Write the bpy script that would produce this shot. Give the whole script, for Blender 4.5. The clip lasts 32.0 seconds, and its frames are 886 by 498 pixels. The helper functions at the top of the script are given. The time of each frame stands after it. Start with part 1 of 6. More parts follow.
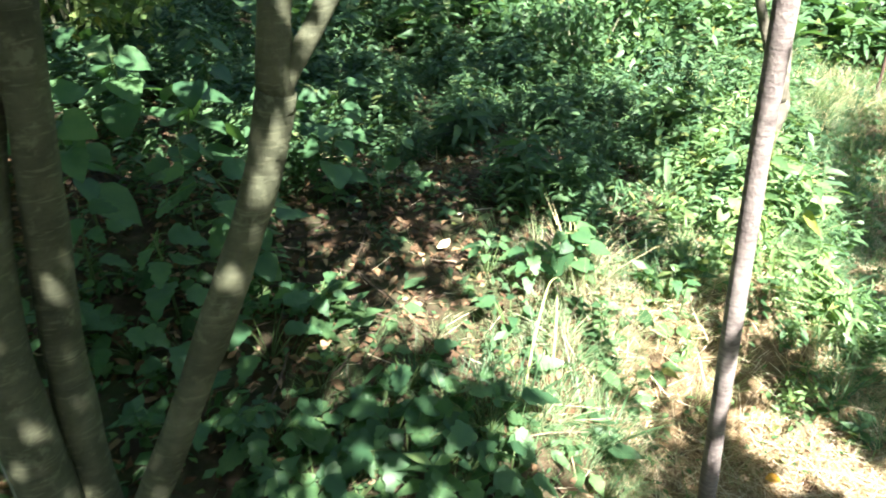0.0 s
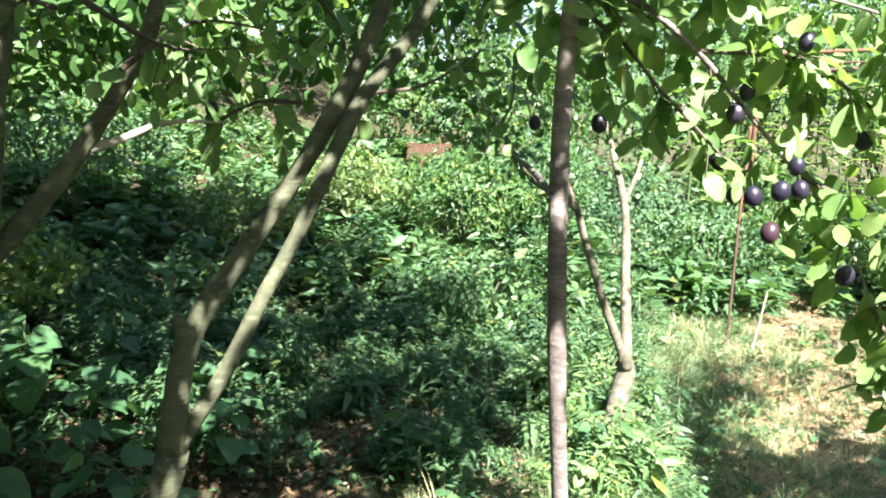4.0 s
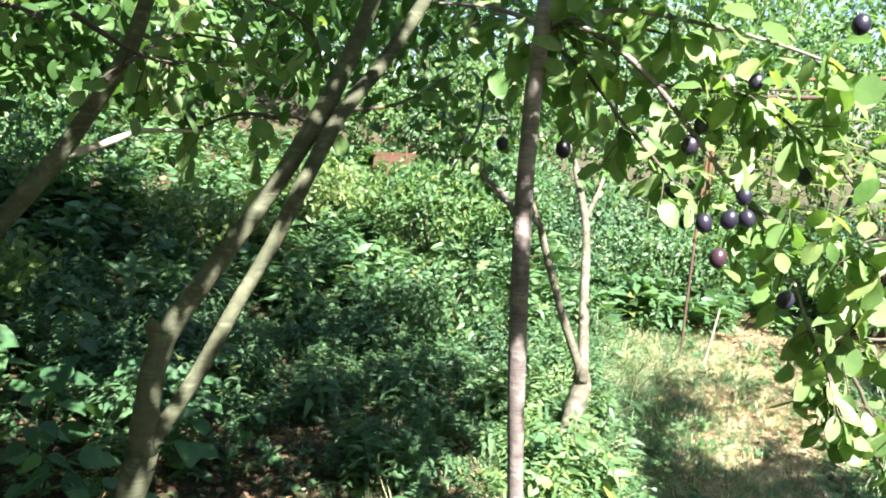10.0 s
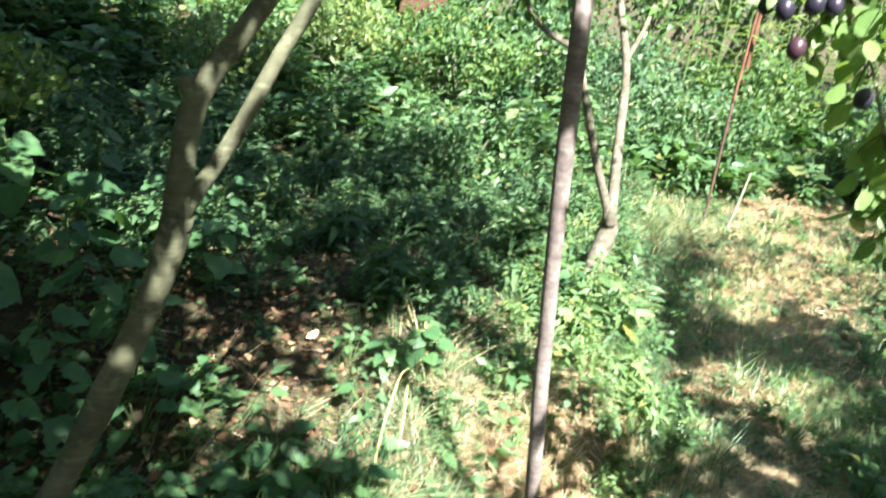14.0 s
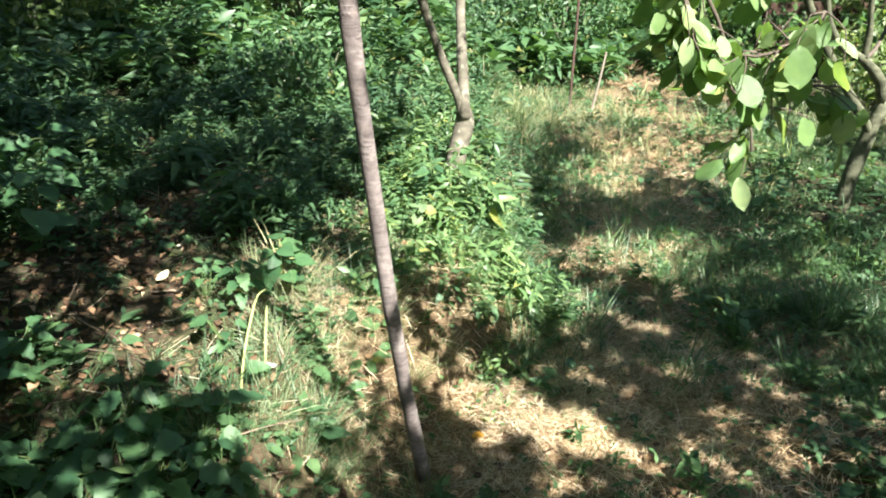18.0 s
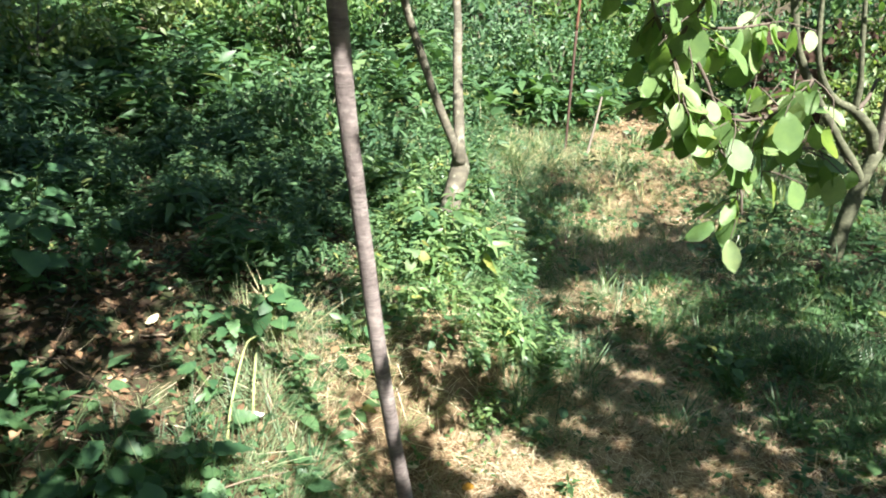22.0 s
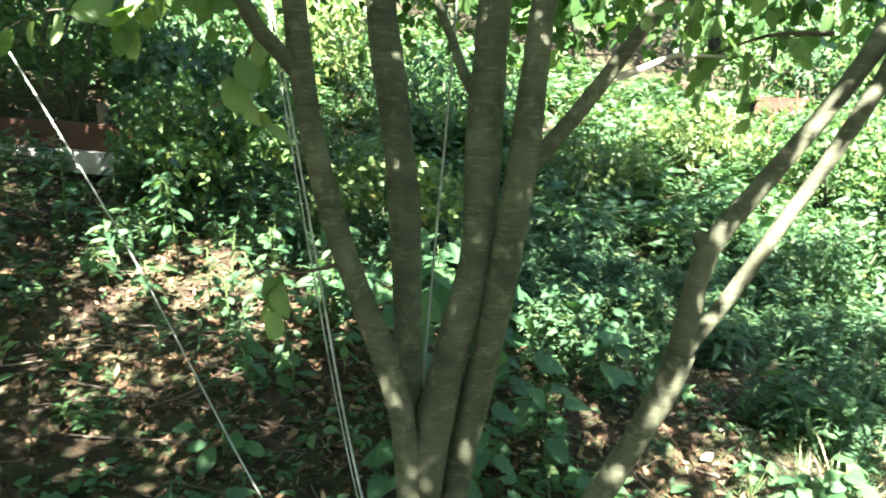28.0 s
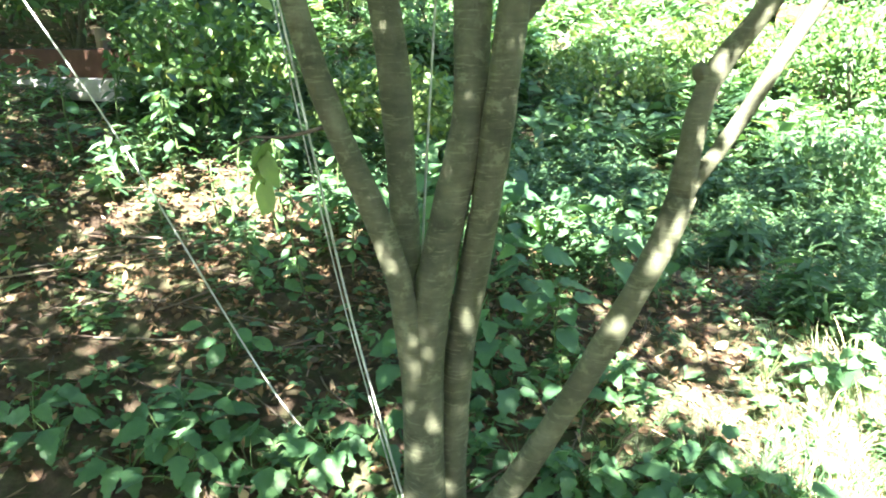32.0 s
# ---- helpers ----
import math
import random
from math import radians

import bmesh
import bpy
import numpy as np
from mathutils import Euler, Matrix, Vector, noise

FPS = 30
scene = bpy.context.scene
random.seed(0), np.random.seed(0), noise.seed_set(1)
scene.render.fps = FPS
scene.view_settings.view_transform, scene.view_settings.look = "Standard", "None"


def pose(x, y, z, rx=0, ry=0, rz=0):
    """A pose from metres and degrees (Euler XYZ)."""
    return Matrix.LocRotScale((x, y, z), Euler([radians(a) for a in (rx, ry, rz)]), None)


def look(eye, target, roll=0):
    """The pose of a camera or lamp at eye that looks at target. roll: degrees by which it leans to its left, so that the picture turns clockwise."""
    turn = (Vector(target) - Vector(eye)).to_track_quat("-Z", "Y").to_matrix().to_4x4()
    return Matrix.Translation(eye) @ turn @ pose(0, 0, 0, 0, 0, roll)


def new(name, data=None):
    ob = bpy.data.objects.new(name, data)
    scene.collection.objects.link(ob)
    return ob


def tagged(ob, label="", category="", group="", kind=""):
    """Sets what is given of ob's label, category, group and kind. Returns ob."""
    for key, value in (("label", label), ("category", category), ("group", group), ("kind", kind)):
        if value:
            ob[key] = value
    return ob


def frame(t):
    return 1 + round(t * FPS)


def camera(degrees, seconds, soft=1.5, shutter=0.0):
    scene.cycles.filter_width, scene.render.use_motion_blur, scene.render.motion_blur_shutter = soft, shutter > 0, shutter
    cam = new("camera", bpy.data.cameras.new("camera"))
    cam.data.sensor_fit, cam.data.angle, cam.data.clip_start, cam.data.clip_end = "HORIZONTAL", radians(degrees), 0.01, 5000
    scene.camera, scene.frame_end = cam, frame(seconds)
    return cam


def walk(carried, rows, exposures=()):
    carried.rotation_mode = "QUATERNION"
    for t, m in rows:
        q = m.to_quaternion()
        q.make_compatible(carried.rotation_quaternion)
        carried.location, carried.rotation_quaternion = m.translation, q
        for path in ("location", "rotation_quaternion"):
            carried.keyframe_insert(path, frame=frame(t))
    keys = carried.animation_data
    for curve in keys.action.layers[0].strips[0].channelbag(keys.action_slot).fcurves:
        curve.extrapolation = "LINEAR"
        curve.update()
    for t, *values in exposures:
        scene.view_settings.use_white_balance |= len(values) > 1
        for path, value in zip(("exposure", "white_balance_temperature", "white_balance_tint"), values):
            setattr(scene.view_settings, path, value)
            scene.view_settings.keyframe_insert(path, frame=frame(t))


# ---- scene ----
cam = camera(64.7, 32.0, soft=1.9, shutter=0.4)

PATH = [
    (0, (0.0, 0.0, 1.6), (0.0, 1.749, 0.63), -1.5),
    (0.5, (0.006, -0.132, 1.625), (-0.063, 1.632, 0.685), -1.6),
    (1, (-0.007, -0.241, 1.716), (-0.076, 1.6, 0.936), -0.3),
    (1.5, (0.033, -0.271, 1.798), (0.033, 1.628, 1.171), -0.6),
    (2, (0.057, -0.26, 1.877), (0.198, 1.668, 1.365), 0.5),
    (2.5, (0.078, -0.258, 1.916), (0.298, 1.68, 1.472), 1.2),
    (3, (0.084, -0.26, 1.931), (0.325, 1.678, 1.501), 2.1),
    (3.5, (0.097, -0.272, 1.935), (0.341, 1.675, 1.547), 1.0),
    (5.5, (0.096, -0.272, 1.953), (0.431, 1.662, 1.567), 2.8),
    (6, (0.094, -0.278, 1.956), (0.442, 1.655, 1.577), 2.8),
    (6.5, (0.103, -0.291, 1.957), (0.467, 1.641, 1.589), 2.6),
    (7, (0.089, -0.289, 1.956), (0.437, 1.646, 1.587), 3.3),
    (7.5, (0.082, -0.295, 1.959), (0.445, 1.638, 1.593), 3.4),
    (8, (0.085, -0.293, 1.954), (0.453, 1.636, 1.578), 3.3),
    (8.5, (0.076, -0.298, 1.959), (0.436, 1.635, 1.591), 3.4),
    (9, (0.084, -0.307, 1.963), (0.449, 1.626, 1.604), 3.4),
    (9.5, (0.08, -0.318, 1.965), (0.446, 1.615, 1.603), 3.5),
    (10, (0.075, -0.328, 1.964), (0.443, 1.605, 1.603), 3.5),
    (10.5, (0.07, -0.333, 1.964), (0.438, 1.598, 1.597), 3.6),
    (11, (0.079, -0.316, 1.948), (0.45, 1.607, 1.544), 3.8),
    (11.5, (0.081, -0.305, 1.943), (0.447, 1.619, 1.539), 3.9),
    (12, (0.079, -0.294, 1.936), (0.445, 1.626, 1.511), 4.0),
    (12.5, (0.071, -0.29, 1.922), (0.448, 1.624, 1.481), 4.6),
    (13, (0.073, -0.28, 1.874), (0.493, 1.596, 1.322), 6.7),
    (13.5, (0.075, -0.287, 1.84), (0.483, 1.572, 1.224), 6.9),
    (14, (0.039, -0.293, 1.773), (0.371, 1.542, 1.049), 6.2),
    (14.5, (0.048, -0.298, 1.694), (0.316, 1.498, 0.857), 2.8),
    (15, (0.121, -0.279, 1.68), (0.549, 1.49, 0.852), 2.2),
    (15.5, (0.197, -0.27, 1.666), (0.755, 1.469, 0.851), -0.2),
    (17.5, (0.227, -0.28, 1.671), (0.828, 1.416, 0.799), 1.0),
    (18, (0.236, -0.295, 1.657), (0.827, 1.392, 0.76), 0.2),
    (18.5, (0.255, -0.304, 1.656), (0.908, 1.365, 0.769), 1.2),
    (19, (0.252, -0.315, 1.691), (0.934, 1.376, 0.869), 1.5),
    (19.5, (0.228, -0.313, 1.706), (0.889, 1.39, 0.892), 2.0),
    (20, (0.247, -0.303, 1.708), (0.933, 1.398, 0.91), 1.7),
    (20.5, (0.263, -0.28, 1.697), (0.944, 1.417, 0.887), 1.9),
    (21, (0.281, -0.262, 1.684), (0.976, 1.42, 0.854), 2.1),
    (21.5, (0.272, -0.261, 1.683), (0.916, 1.439, 0.849), 1.3),
    (22, (0.256, -0.275, 1.697), (0.87, 1.449, 0.891), 1.2),
    (22.5, (0.245, -0.301, 1.704), (0.841, 1.434, 0.908), 0.7),
    (23, (0.239, -0.309, 1.709), (0.841, 1.429, 0.923), 0.9),
    (23.5, (0.228, -0.323, 1.719), (0.857, 1.413, 0.948), 1.0),
    (24, (0.222, -0.336, 1.726), (0.854, 1.404, 0.969), 0.9),
    (24.5, (0.219, -0.347, 1.73), (0.86, 1.393, 0.981), 1.1),
    (25, (0.208, -0.382, 1.693), (0.823, 1.326, 0.853), 0.5),
    (25.5, (0.103, -0.406, 1.736), (0.447, 1.4, 0.949), -1.4),
    (26, (-0.051, -0.425, 1.802), (0.096, 1.453, 1.13), -0.3),
    (26.5, (-0.21, -0.383, 1.837), (-0.261, 1.522, 1.228), -1.0),
    (28.5, (-0.315, -0.445, 1.9), (-0.909, 1.394, 1.388), 1.8),
    (29, (-0.296, -0.444, 1.907), (-0.838, 1.416, 1.41), 1.6),
    (29.5, (-0.298, -0.441, 1.909), (-0.831, 1.421, 1.41), 1.9),
    (30, (-0.299, -0.433, 1.909), (-0.808, 1.436, 1.411), 2.7),
    (30.5, (-0.293, -0.42, 1.854), (-0.85, 1.414, 1.283), 1.5),
    (31, (-0.297, -0.442, 1.787), (-0.974, 1.352, 1.218), -2.0),
    (31.5, (-0.276, -0.437, 1.723), (-0.891, 1.355, 1.082), -1.0),
    (32, (-0.254, -0.426, 1.698), (-0.845, 1.36, 1.02), -1.6),
]
EXPOSURES = [(0.0, 3.1), (3.0, 2.95), (8.0, 2.82), (14.0, 2.78), (17.5, 2.26), (25.0, 2.29), (26.5, 2.7), (28.5, 4.15), (30.5, 4.4), (32.0, 4.7)]
walk(cam, [(t, look(eye, target, roll)) for t, eye, target, roll in PATH], exposures=EXPOSURES)

# ---- light ----
SUN = Vector((0.17, -0.66, 0.80)).normalized()
world = bpy.data.worlds.new("sky")
scene.world = world
world.use_nodes = True
wn = world.node_tree
sky = wn.nodes.new("ShaderNodeTexSky")
sky.sky_type = "NISHITA"
sky.sun_disc = False
sky.sun_elevation = math.asin(SUN.z)
sky.sun_rotation = math.atan2(SUN.x, SUN.y)
wn.nodes["Background"].inputs["Strength"].default_value = 0.042
wn.links.new(sky.outputs["Color"], wn.nodes["Background"].inputs["Color"])
sun_data = bpy.data.lights.new("sun", "SUN")
sun_data.energy = 5.0
sun_data.angle = radians(0.53)
sun_data.color = (1.0, 0.955, 0.88)
sun = new("sun", sun_data)
sun.matrix_world = look(SUN * 30, (0, 0, 0))


# ---- materials ----
def material(name):
    m = bpy.data.materials.new(name)
    m.use_nodes = True
    nt = m.node_tree
    return m, nt, nt.nodes["Principled BSDF"]


def node(nt, kind, **inputs):
    n = nt.nodes.new(kind)
    for k, v in inputs.items():
        n.inputs[k].default_value = v
    return n


def ramp(nt, fac, stops):
    r = nt.nodes.new("ShaderNodeValToRGB")
    nt.links.new(fac, r.inputs["Fac"])
    e = r.color_ramp.elements
    while len(e) < len(stops):
        e.new(0.5)
    for i, (p, c) in enumerate(stops):
        e[i].position = p
        e[i].color = (*c, 1)
    return r.outputs["Color"]


def mixed(nt, fac, a, b, mode="MIX"):
    n = nt.nodes.new("ShaderNodeMix")
    n.data_type, n.blend_type = "RGBA", mode
    for sock, v in ((n.inputs[0], fac), (n.inputs[6], a), (n.inputs[7], b)):
        if isinstance(v, bpy.types.NodeSocket):
            nt.links.new(v, sock)
        elif isinstance(v, tuple):
            sock.default_value = (*v, 1)
        else:
            sock.default_value = v
    return n.outputs[2]


def noise_of(nt, scale, detail=4.0, rough=0.55, vector=None):
    n = node(nt, "ShaderNodeTexNoise", Scale=scale, Detail=detail, Roughness=rough)
    if vector is not None:
        nt.links.new(vector, n.inputs["Vector"])
    return n.outputs["Fac"]


def bumped(nt, bsdf, height, strength, distance):
    b = node(nt, "ShaderNodeBump", Strength=strength, Distance=distance)
    nt.links.new(height, b.inputs["Height"])
    nt.links.new(b.outputs["Normal"], bsdf.inputs["Normal"])


def leaf_material(name, dark, mid, light, thin=0.35, gloss=0.42, by_object=False, odd=None):
    """Leaf blades: each leaf its own green, mottled, light shining through."""
    m, nt, bsdf = material(name)
    if by_object:
        rnd = nt.nodes.new("ShaderNodeObjectInfo").outputs["Random"]
    else:
        rnd = nt.nodes.new("ShaderNodeNewGeometry").outputs["Random Per Island"]
    dark, mid, light = ((c[0] * 1.15, c[1], c[2] * 1.36) for c in (dark, mid, light))
    stops = [(0.0, dark), (0.5, mid), (0.93, light)]
    stops.append((1.0, odd if odd else light))
    base = ramp(nt, rnd, stops)
    co = nt.nodes.new("ShaderNodeTexCoord").outputs["Object"]
    patch = ramp(nt, noise_of(nt, 1.3, 3, 0.6, co), [(0.3, (0.68, 0.74, 0.8)), (0.7, (1.22, 1.14, 1.0))])
    col = mixed(nt, 1.0, base, patch, "MULTIPLY")
    mott = ramp(nt, noise_of(nt, 70, 3, 0.6, co), [(0.3, (0.8, 0.85, 0.8)), (0.7, (1.12, 1.1, 1.05))])
    col = mixed(nt, 1.0, col, mott, "MULTIPLY")
    nt.links.new(col, bsdf.inputs["Base Color"])
    bsdf.inputs["Roughness"].default_value = gloss
    bsdf.inputs["Specular IOR Level"].default_value = 0.36
    bumped(nt, bsdf, noise_of(nt, 160, 3, 0.6, co), 0.25, 0.002)
    tr = nt.nodes.new("ShaderNodeBsdfTranslucent")
    glow = mixed(nt, 1.0, col, (1.5, 1.6, 0.7), "MULTIPLY")
    nt.links.new(glow, tr.inputs["Color"])
    mix = nt.nodes.new("ShaderNodeMixShader")
    mix.inputs["Fac"].default_value = thin
    nt.links.new(bsdf.outputs[0], mix.inputs[1])
    nt.links.new(tr.outputs[0], mix.inputs[2])
    nt.links.new(mix.outputs[0], nt.nodes["Material Output"].inputs["Surface"])
    return m


def bark_material(name, a, b, c, rings=60.0, ring_amount=0.5, lichen=(0.32, 0.36, 0.24), lichen_amount=0.3, lines=0.0):
    m, nt, bsdf = material(name)
    co = nt.nodes.new("ShaderNodeTexCoord").outputs["Object"]
    mp = nt.nodes.new("ShaderNodeMapping")
    mp.inputs["Scale"].default_value = (0.35, 0.35, 1.0)
    nt.links.new(co, mp.inputs["Vector"])
    streak = noise_of(nt, rings, 5, 0.65, mp.outputs["Vector"])
    coarse = noise_of(nt, 9, 4, 0.6, co)
    col = ramp(nt, coarse, [(0.3, a), (0.55, b), (0.75, c)])
    col = mixed(nt, ring_amount, col, ramp(nt, streak, [(0.38, (0.45, 0.42, 0.42)), (0.5, (0.9, 0.9, 0.9)), (0.62, (1.35, 1.3, 1.25))]), "MULTIPLY")
    spots = ramp(nt, noise_of(nt, 26, 5, 0.7, co), [(0.56, (0, 0, 0)), (0.66, (lichen_amount,) * 3)])
    col = mixed(nt, spots, col, lichen)
    if lines:
        flat = nt.nodes.new("ShaderNodeMapping")
        flat.inputs["Scale"].default_value = (0.12, 0.12, 1.0)
        nt.links.new(co, flat.inputs["Vector"])
        line = ramp(nt, noise_of(nt, 150, 3, 0.6, flat.outputs["Vector"]), [(0.58, (0, 0, 0)), (0.66, (lines,) * 3)])
        col = mixed(nt, line, col, lichen)
    nt.links.new(col, bsdf.inputs["Base Color"])
    bsdf.inputs["Roughness"].default_value = 0.78
    bsdf.inputs["Specular IOR Level"].default_value = 0.25
    both = nt.nodes.new("ShaderNodeMath")
    both.operation = "ADD"
    nt.links.new(streak, both.inputs[0])
    nt.links.new(noise_of(nt, 140, 4, 0.7, co), both.inputs[1])
    bumped(nt, bsdf, both.outputs[0], 0.55, 0.006)
    return m


def plain_material(name, a, b, scale=30.0, rough=0.8, spec=0.3, bump=0.3, metal=0.0):
    m, nt, bsdf = material(name)
    co = nt.nodes.new("ShaderNodeTexCoord").outputs["Object"]
    n1 = noise_of(nt, scale, 5, 0.65, co)
    col = mixed(nt, n1, a, b)
    col = mixed(nt, 1.0, col, ramp(nt, noise_of(nt, scale / 7, 3, 0.5, co), [(0.3, (0.7, 0.7, 0.7)), (0.7, (1.2, 1.2, 1.2))]), "MULTIPLY")
    nt.links.new(col, bsdf.inputs["Base Color"])
    bsdf.inputs["Roughness"].default_value = rough
    bsdf.inputs["Metallic"].default_value = metal
    bsdf.inputs["Specular IOR Level"].default_value = spec
    bumped(nt, bsdf, n1, bump, 0.01)
    return m


def island_material(name, stops, rough=0.75, thin=0.0, patchy=1.0):
    """Straw, dead leaves, twigs: each piece takes a colour of its own."""
    m, nt, bsdf = material(name)
    rnd = nt.nodes.new("ShaderNodeNewGeometry").outputs["Random Per Island"]
    col = ramp(nt, rnd, stops)
    co = nt.nodes.new("ShaderNodeTexCoord").outputs["Object"]
    col = mixed(nt, patchy, col, ramp(nt, noise_of(nt, 2.2, 4, 0.6, co), [(0.3, (0.65, 0.66, 0.7)), (0.7, (1.2, 1.15, 1.05))]), "MULTIPLY")
    nt.links.new(col, bsdf.inputs["Base Color"])
    bsdf.inputs["Roughness"].default_value = rough
    bsdf.inputs["Specular IOR Level"].default_value = 0.3
    if thin:
        tr = nt.nodes.new("ShaderNodeBsdfTranslucent")
        nt.links.new(col, tr.inputs["Color"])
        mix = nt.nodes.new("ShaderNodeMixShader")
        mix.inputs["Fac"].default_value = thin
        nt.links.new(bsdf.outputs[0], mix.inputs[1])
        nt.links.new(tr.outputs[0], mix.inputs[2])
        nt.links.new(mix.outputs[0], nt.nodes["Material Output"].inputs["Surface"])
    return m


MAT = {}
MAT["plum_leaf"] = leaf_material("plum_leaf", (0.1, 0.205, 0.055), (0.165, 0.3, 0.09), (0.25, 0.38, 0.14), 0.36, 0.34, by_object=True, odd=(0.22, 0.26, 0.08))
MAT["spray_leaf"] = leaf_material("spray_leaf", (0.08, 0.18, 0.042), (0.14, 0.27, 0.068), (0.23, 0.36, 0.11), 0.4, 0.36)
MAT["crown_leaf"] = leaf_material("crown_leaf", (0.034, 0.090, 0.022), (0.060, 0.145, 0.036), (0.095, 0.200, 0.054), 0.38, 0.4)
MAT["nettle"] = leaf_material("nettle", (0.034, 0.092, 0.036), (0.056, 0.136, 0.05), (0.09, 0.185, 0.066), 0.28, 0.52, odd=(0.150, 0.180, 0.070))
MAT["weed"] = leaf_material("weed", (0.039, 0.100, 0.036), (0.065, 0.155, 0.054), (0.103, 0.210, 0.072), 0.32, 0.44, odd=(0.189, 0.200, 0.072))
MAT["shrub"] = leaf_material("shrub", (0.039, 0.100, 0.029), (0.069, 0.160, 0.043), (0.112, 0.220, 0.060), 0.36, 0.44, odd=(0.198, 0.200, 0.060))
MAT["broad"] = leaf_material("broad_leaf", (0.04, 0.11, 0.042), (0.06, 0.155, 0.054), (0.088, 0.2, 0.066), 0.34, 0.4, by_object=True)
MAT["yellow_leaf"] = leaf_material("yellowing_leaf", (0.055, 0.13, 0.035), (0.08, 0.165, 0.04), (0.17, 0.2, 0.045), 0.34, 0.45, by_object=True)
MAT["grass"] = leaf_material("grass", (0.043, 0.110, 0.042), (0.073, 0.160, 0.060), (0.120, 0.220, 0.090), 0.3, 0.38, odd=(0.258, 0.270, 0.156))
MAT["straw"] = island_material("straw", [(0.0, (0.14, 0.085, 0.048)), (0.3, (0.36, 0.255, 0.15)), (0.7, (0.62, 0.5, 0.33)), (1.0, (0.82, 0.73, 0.56))], 0.55, 0.15)
MAT["dry_grass"] = island_material("dry_grass", [(0.0, (0.2, 0.2, 0.08)), (0.4, (0.4, 0.38, 0.2)), (1.0, (0.62, 0.56, 0.36))], 0.6, 0.25)
MAT["litter"] = island_material("litter", [(0.0, (0.05, 0.03, 0.018)), (0.5, (0.13, 0.078, 0.045)), (0.85, (0.24, 0.155, 0.09)), (1.0, (0.42, 0.31, 0.2))], 0.75, 0.1)
MAT["twig"] = island_material("twig", [(0.0, (0.06, 0.043, 0.033)), (0.6, (0.125, 0.095, 0.072)), (1.0, (0.24, 0.195, 0.15))], 0.8)
MAT["stem"] = plain_material("stem", (0.06, 0.11, 0.035), (0.1, 0.15, 0.055), 60, 0.6)
MAT["pale_stem"] = plain_material("pale_stem", (0.24, 0.29, 0.11), (0.36, 0.38, 0.17), 50, 0.6)
MAT["bark_pole"] = bark_material("bark_pole", (0.13, 0.108, 0.104), (0.24, 0.206, 0.197), (0.35, 0.31, 0.295), 70, 0.5, (0.36, 0.33, 0.3), 0.35, 0.35)
MAT["bark_old"] = bark_material("bark_old", (0.052, 0.058, 0.037), (0.092, 0.098, 0.062), (0.145, 0.15, 0.1), 34, 0.4, (0.2, 0.215, 0.135), 0.5, 0.42)
MAT["bark_dark"] = bark_material("bark_dark", (0.025, 0.016, 0.013), (0.05, 0.032, 0.025), (0.085, 0.055, 0.042), 30, 0.5, (0.1, 0.08, 0.06), 0.3)
MAT["bark_pale"] = bark_material("bark_pale", (0.075, 0.07, 0.052), (0.13, 0.12, 0.092), (0.2, 0.185, 0.15), 45, 0.5, (0.36, 0.37, 0.28), 0.5)
MAT["bark_twig"] = plain_material("bark_twig", (0.07, 0.055, 0.045), (0.14, 0.115, 0.09), 120, 0.75)
MAT["rust"] = plain_material("rust", (0.08, 0.038, 0.024), (0.17, 0.085, 0.05), 60, 0.85)
MAT["dark_iron"] = plain_material("dark_iron", (0.035, 0.026, 0.022), (0.1, 0.055, 0.04), 60, 0.75)
MAT["old_wood"] = plain_material("old_wood", (0.12, 0.1, 0.078), (0.24, 0.21, 0.17), 40, 0.85)
MAT["bleached_wood"] = plain_material("bleached_wood", (0.34, 0.3, 0.25), (0.55, 0.5, 0.43), 60, 0.8)
MAT["red_wood"] = plain_material("red_wood", (0.045, 0.024, 0.017), (0.12, 0.062, 0.042), 14, 0.9)
MAT["dark_board"] = plain_material("dark_board", (0.03, 0.018, 0.013), (0.08, 0.045, 0.032), 16, 0.9)
MAT["concrete"] = plain_material("concrete", (0.3, 0.29, 0.28), (0.46, 0.45, 0.43), 25, 0.9)
MAT["twine"] = plain_material("twine", (0.28, 0.3, 0.27), (0.48, 0.49, 0.45), 90, 0.5)
MAT["white_scrap"] = plain_material("white_scrap", (0.7, 0.7, 0.68), (0.85, 0.85, 0.83), 30, 0.5)


def plum_skin():
    m, nt, bsdf = material("plum_skin")
    co = nt.nodes.new("ShaderNodeTexCoord").outputs["Object"]
    rnd = nt.nodes.new("ShaderNodeObjectInfo").outputs["Random"]
    skin = ramp(nt, rnd, [(0.0, (0.008, 0.007, 0.016)), (0.8, (0.016, 0.01, 0.022)), (1.0, (0.045, 0.014, 0.018))])
    bloom = ramp(nt, noise_of(nt, 60, 4, 0.6, co), [(0.42, (0.03,) * 3), (0.66, (0.4,) * 3)])
    col = mixed(nt, bloom, skin, (0.035, 0.042, 0.085))
    nt.links.new(col, bsdf.inputs["Base Color"])
    bsdf.inputs["Roughness"].default_value = 0.38
    return m


MAT["plum"] = plum_skin()


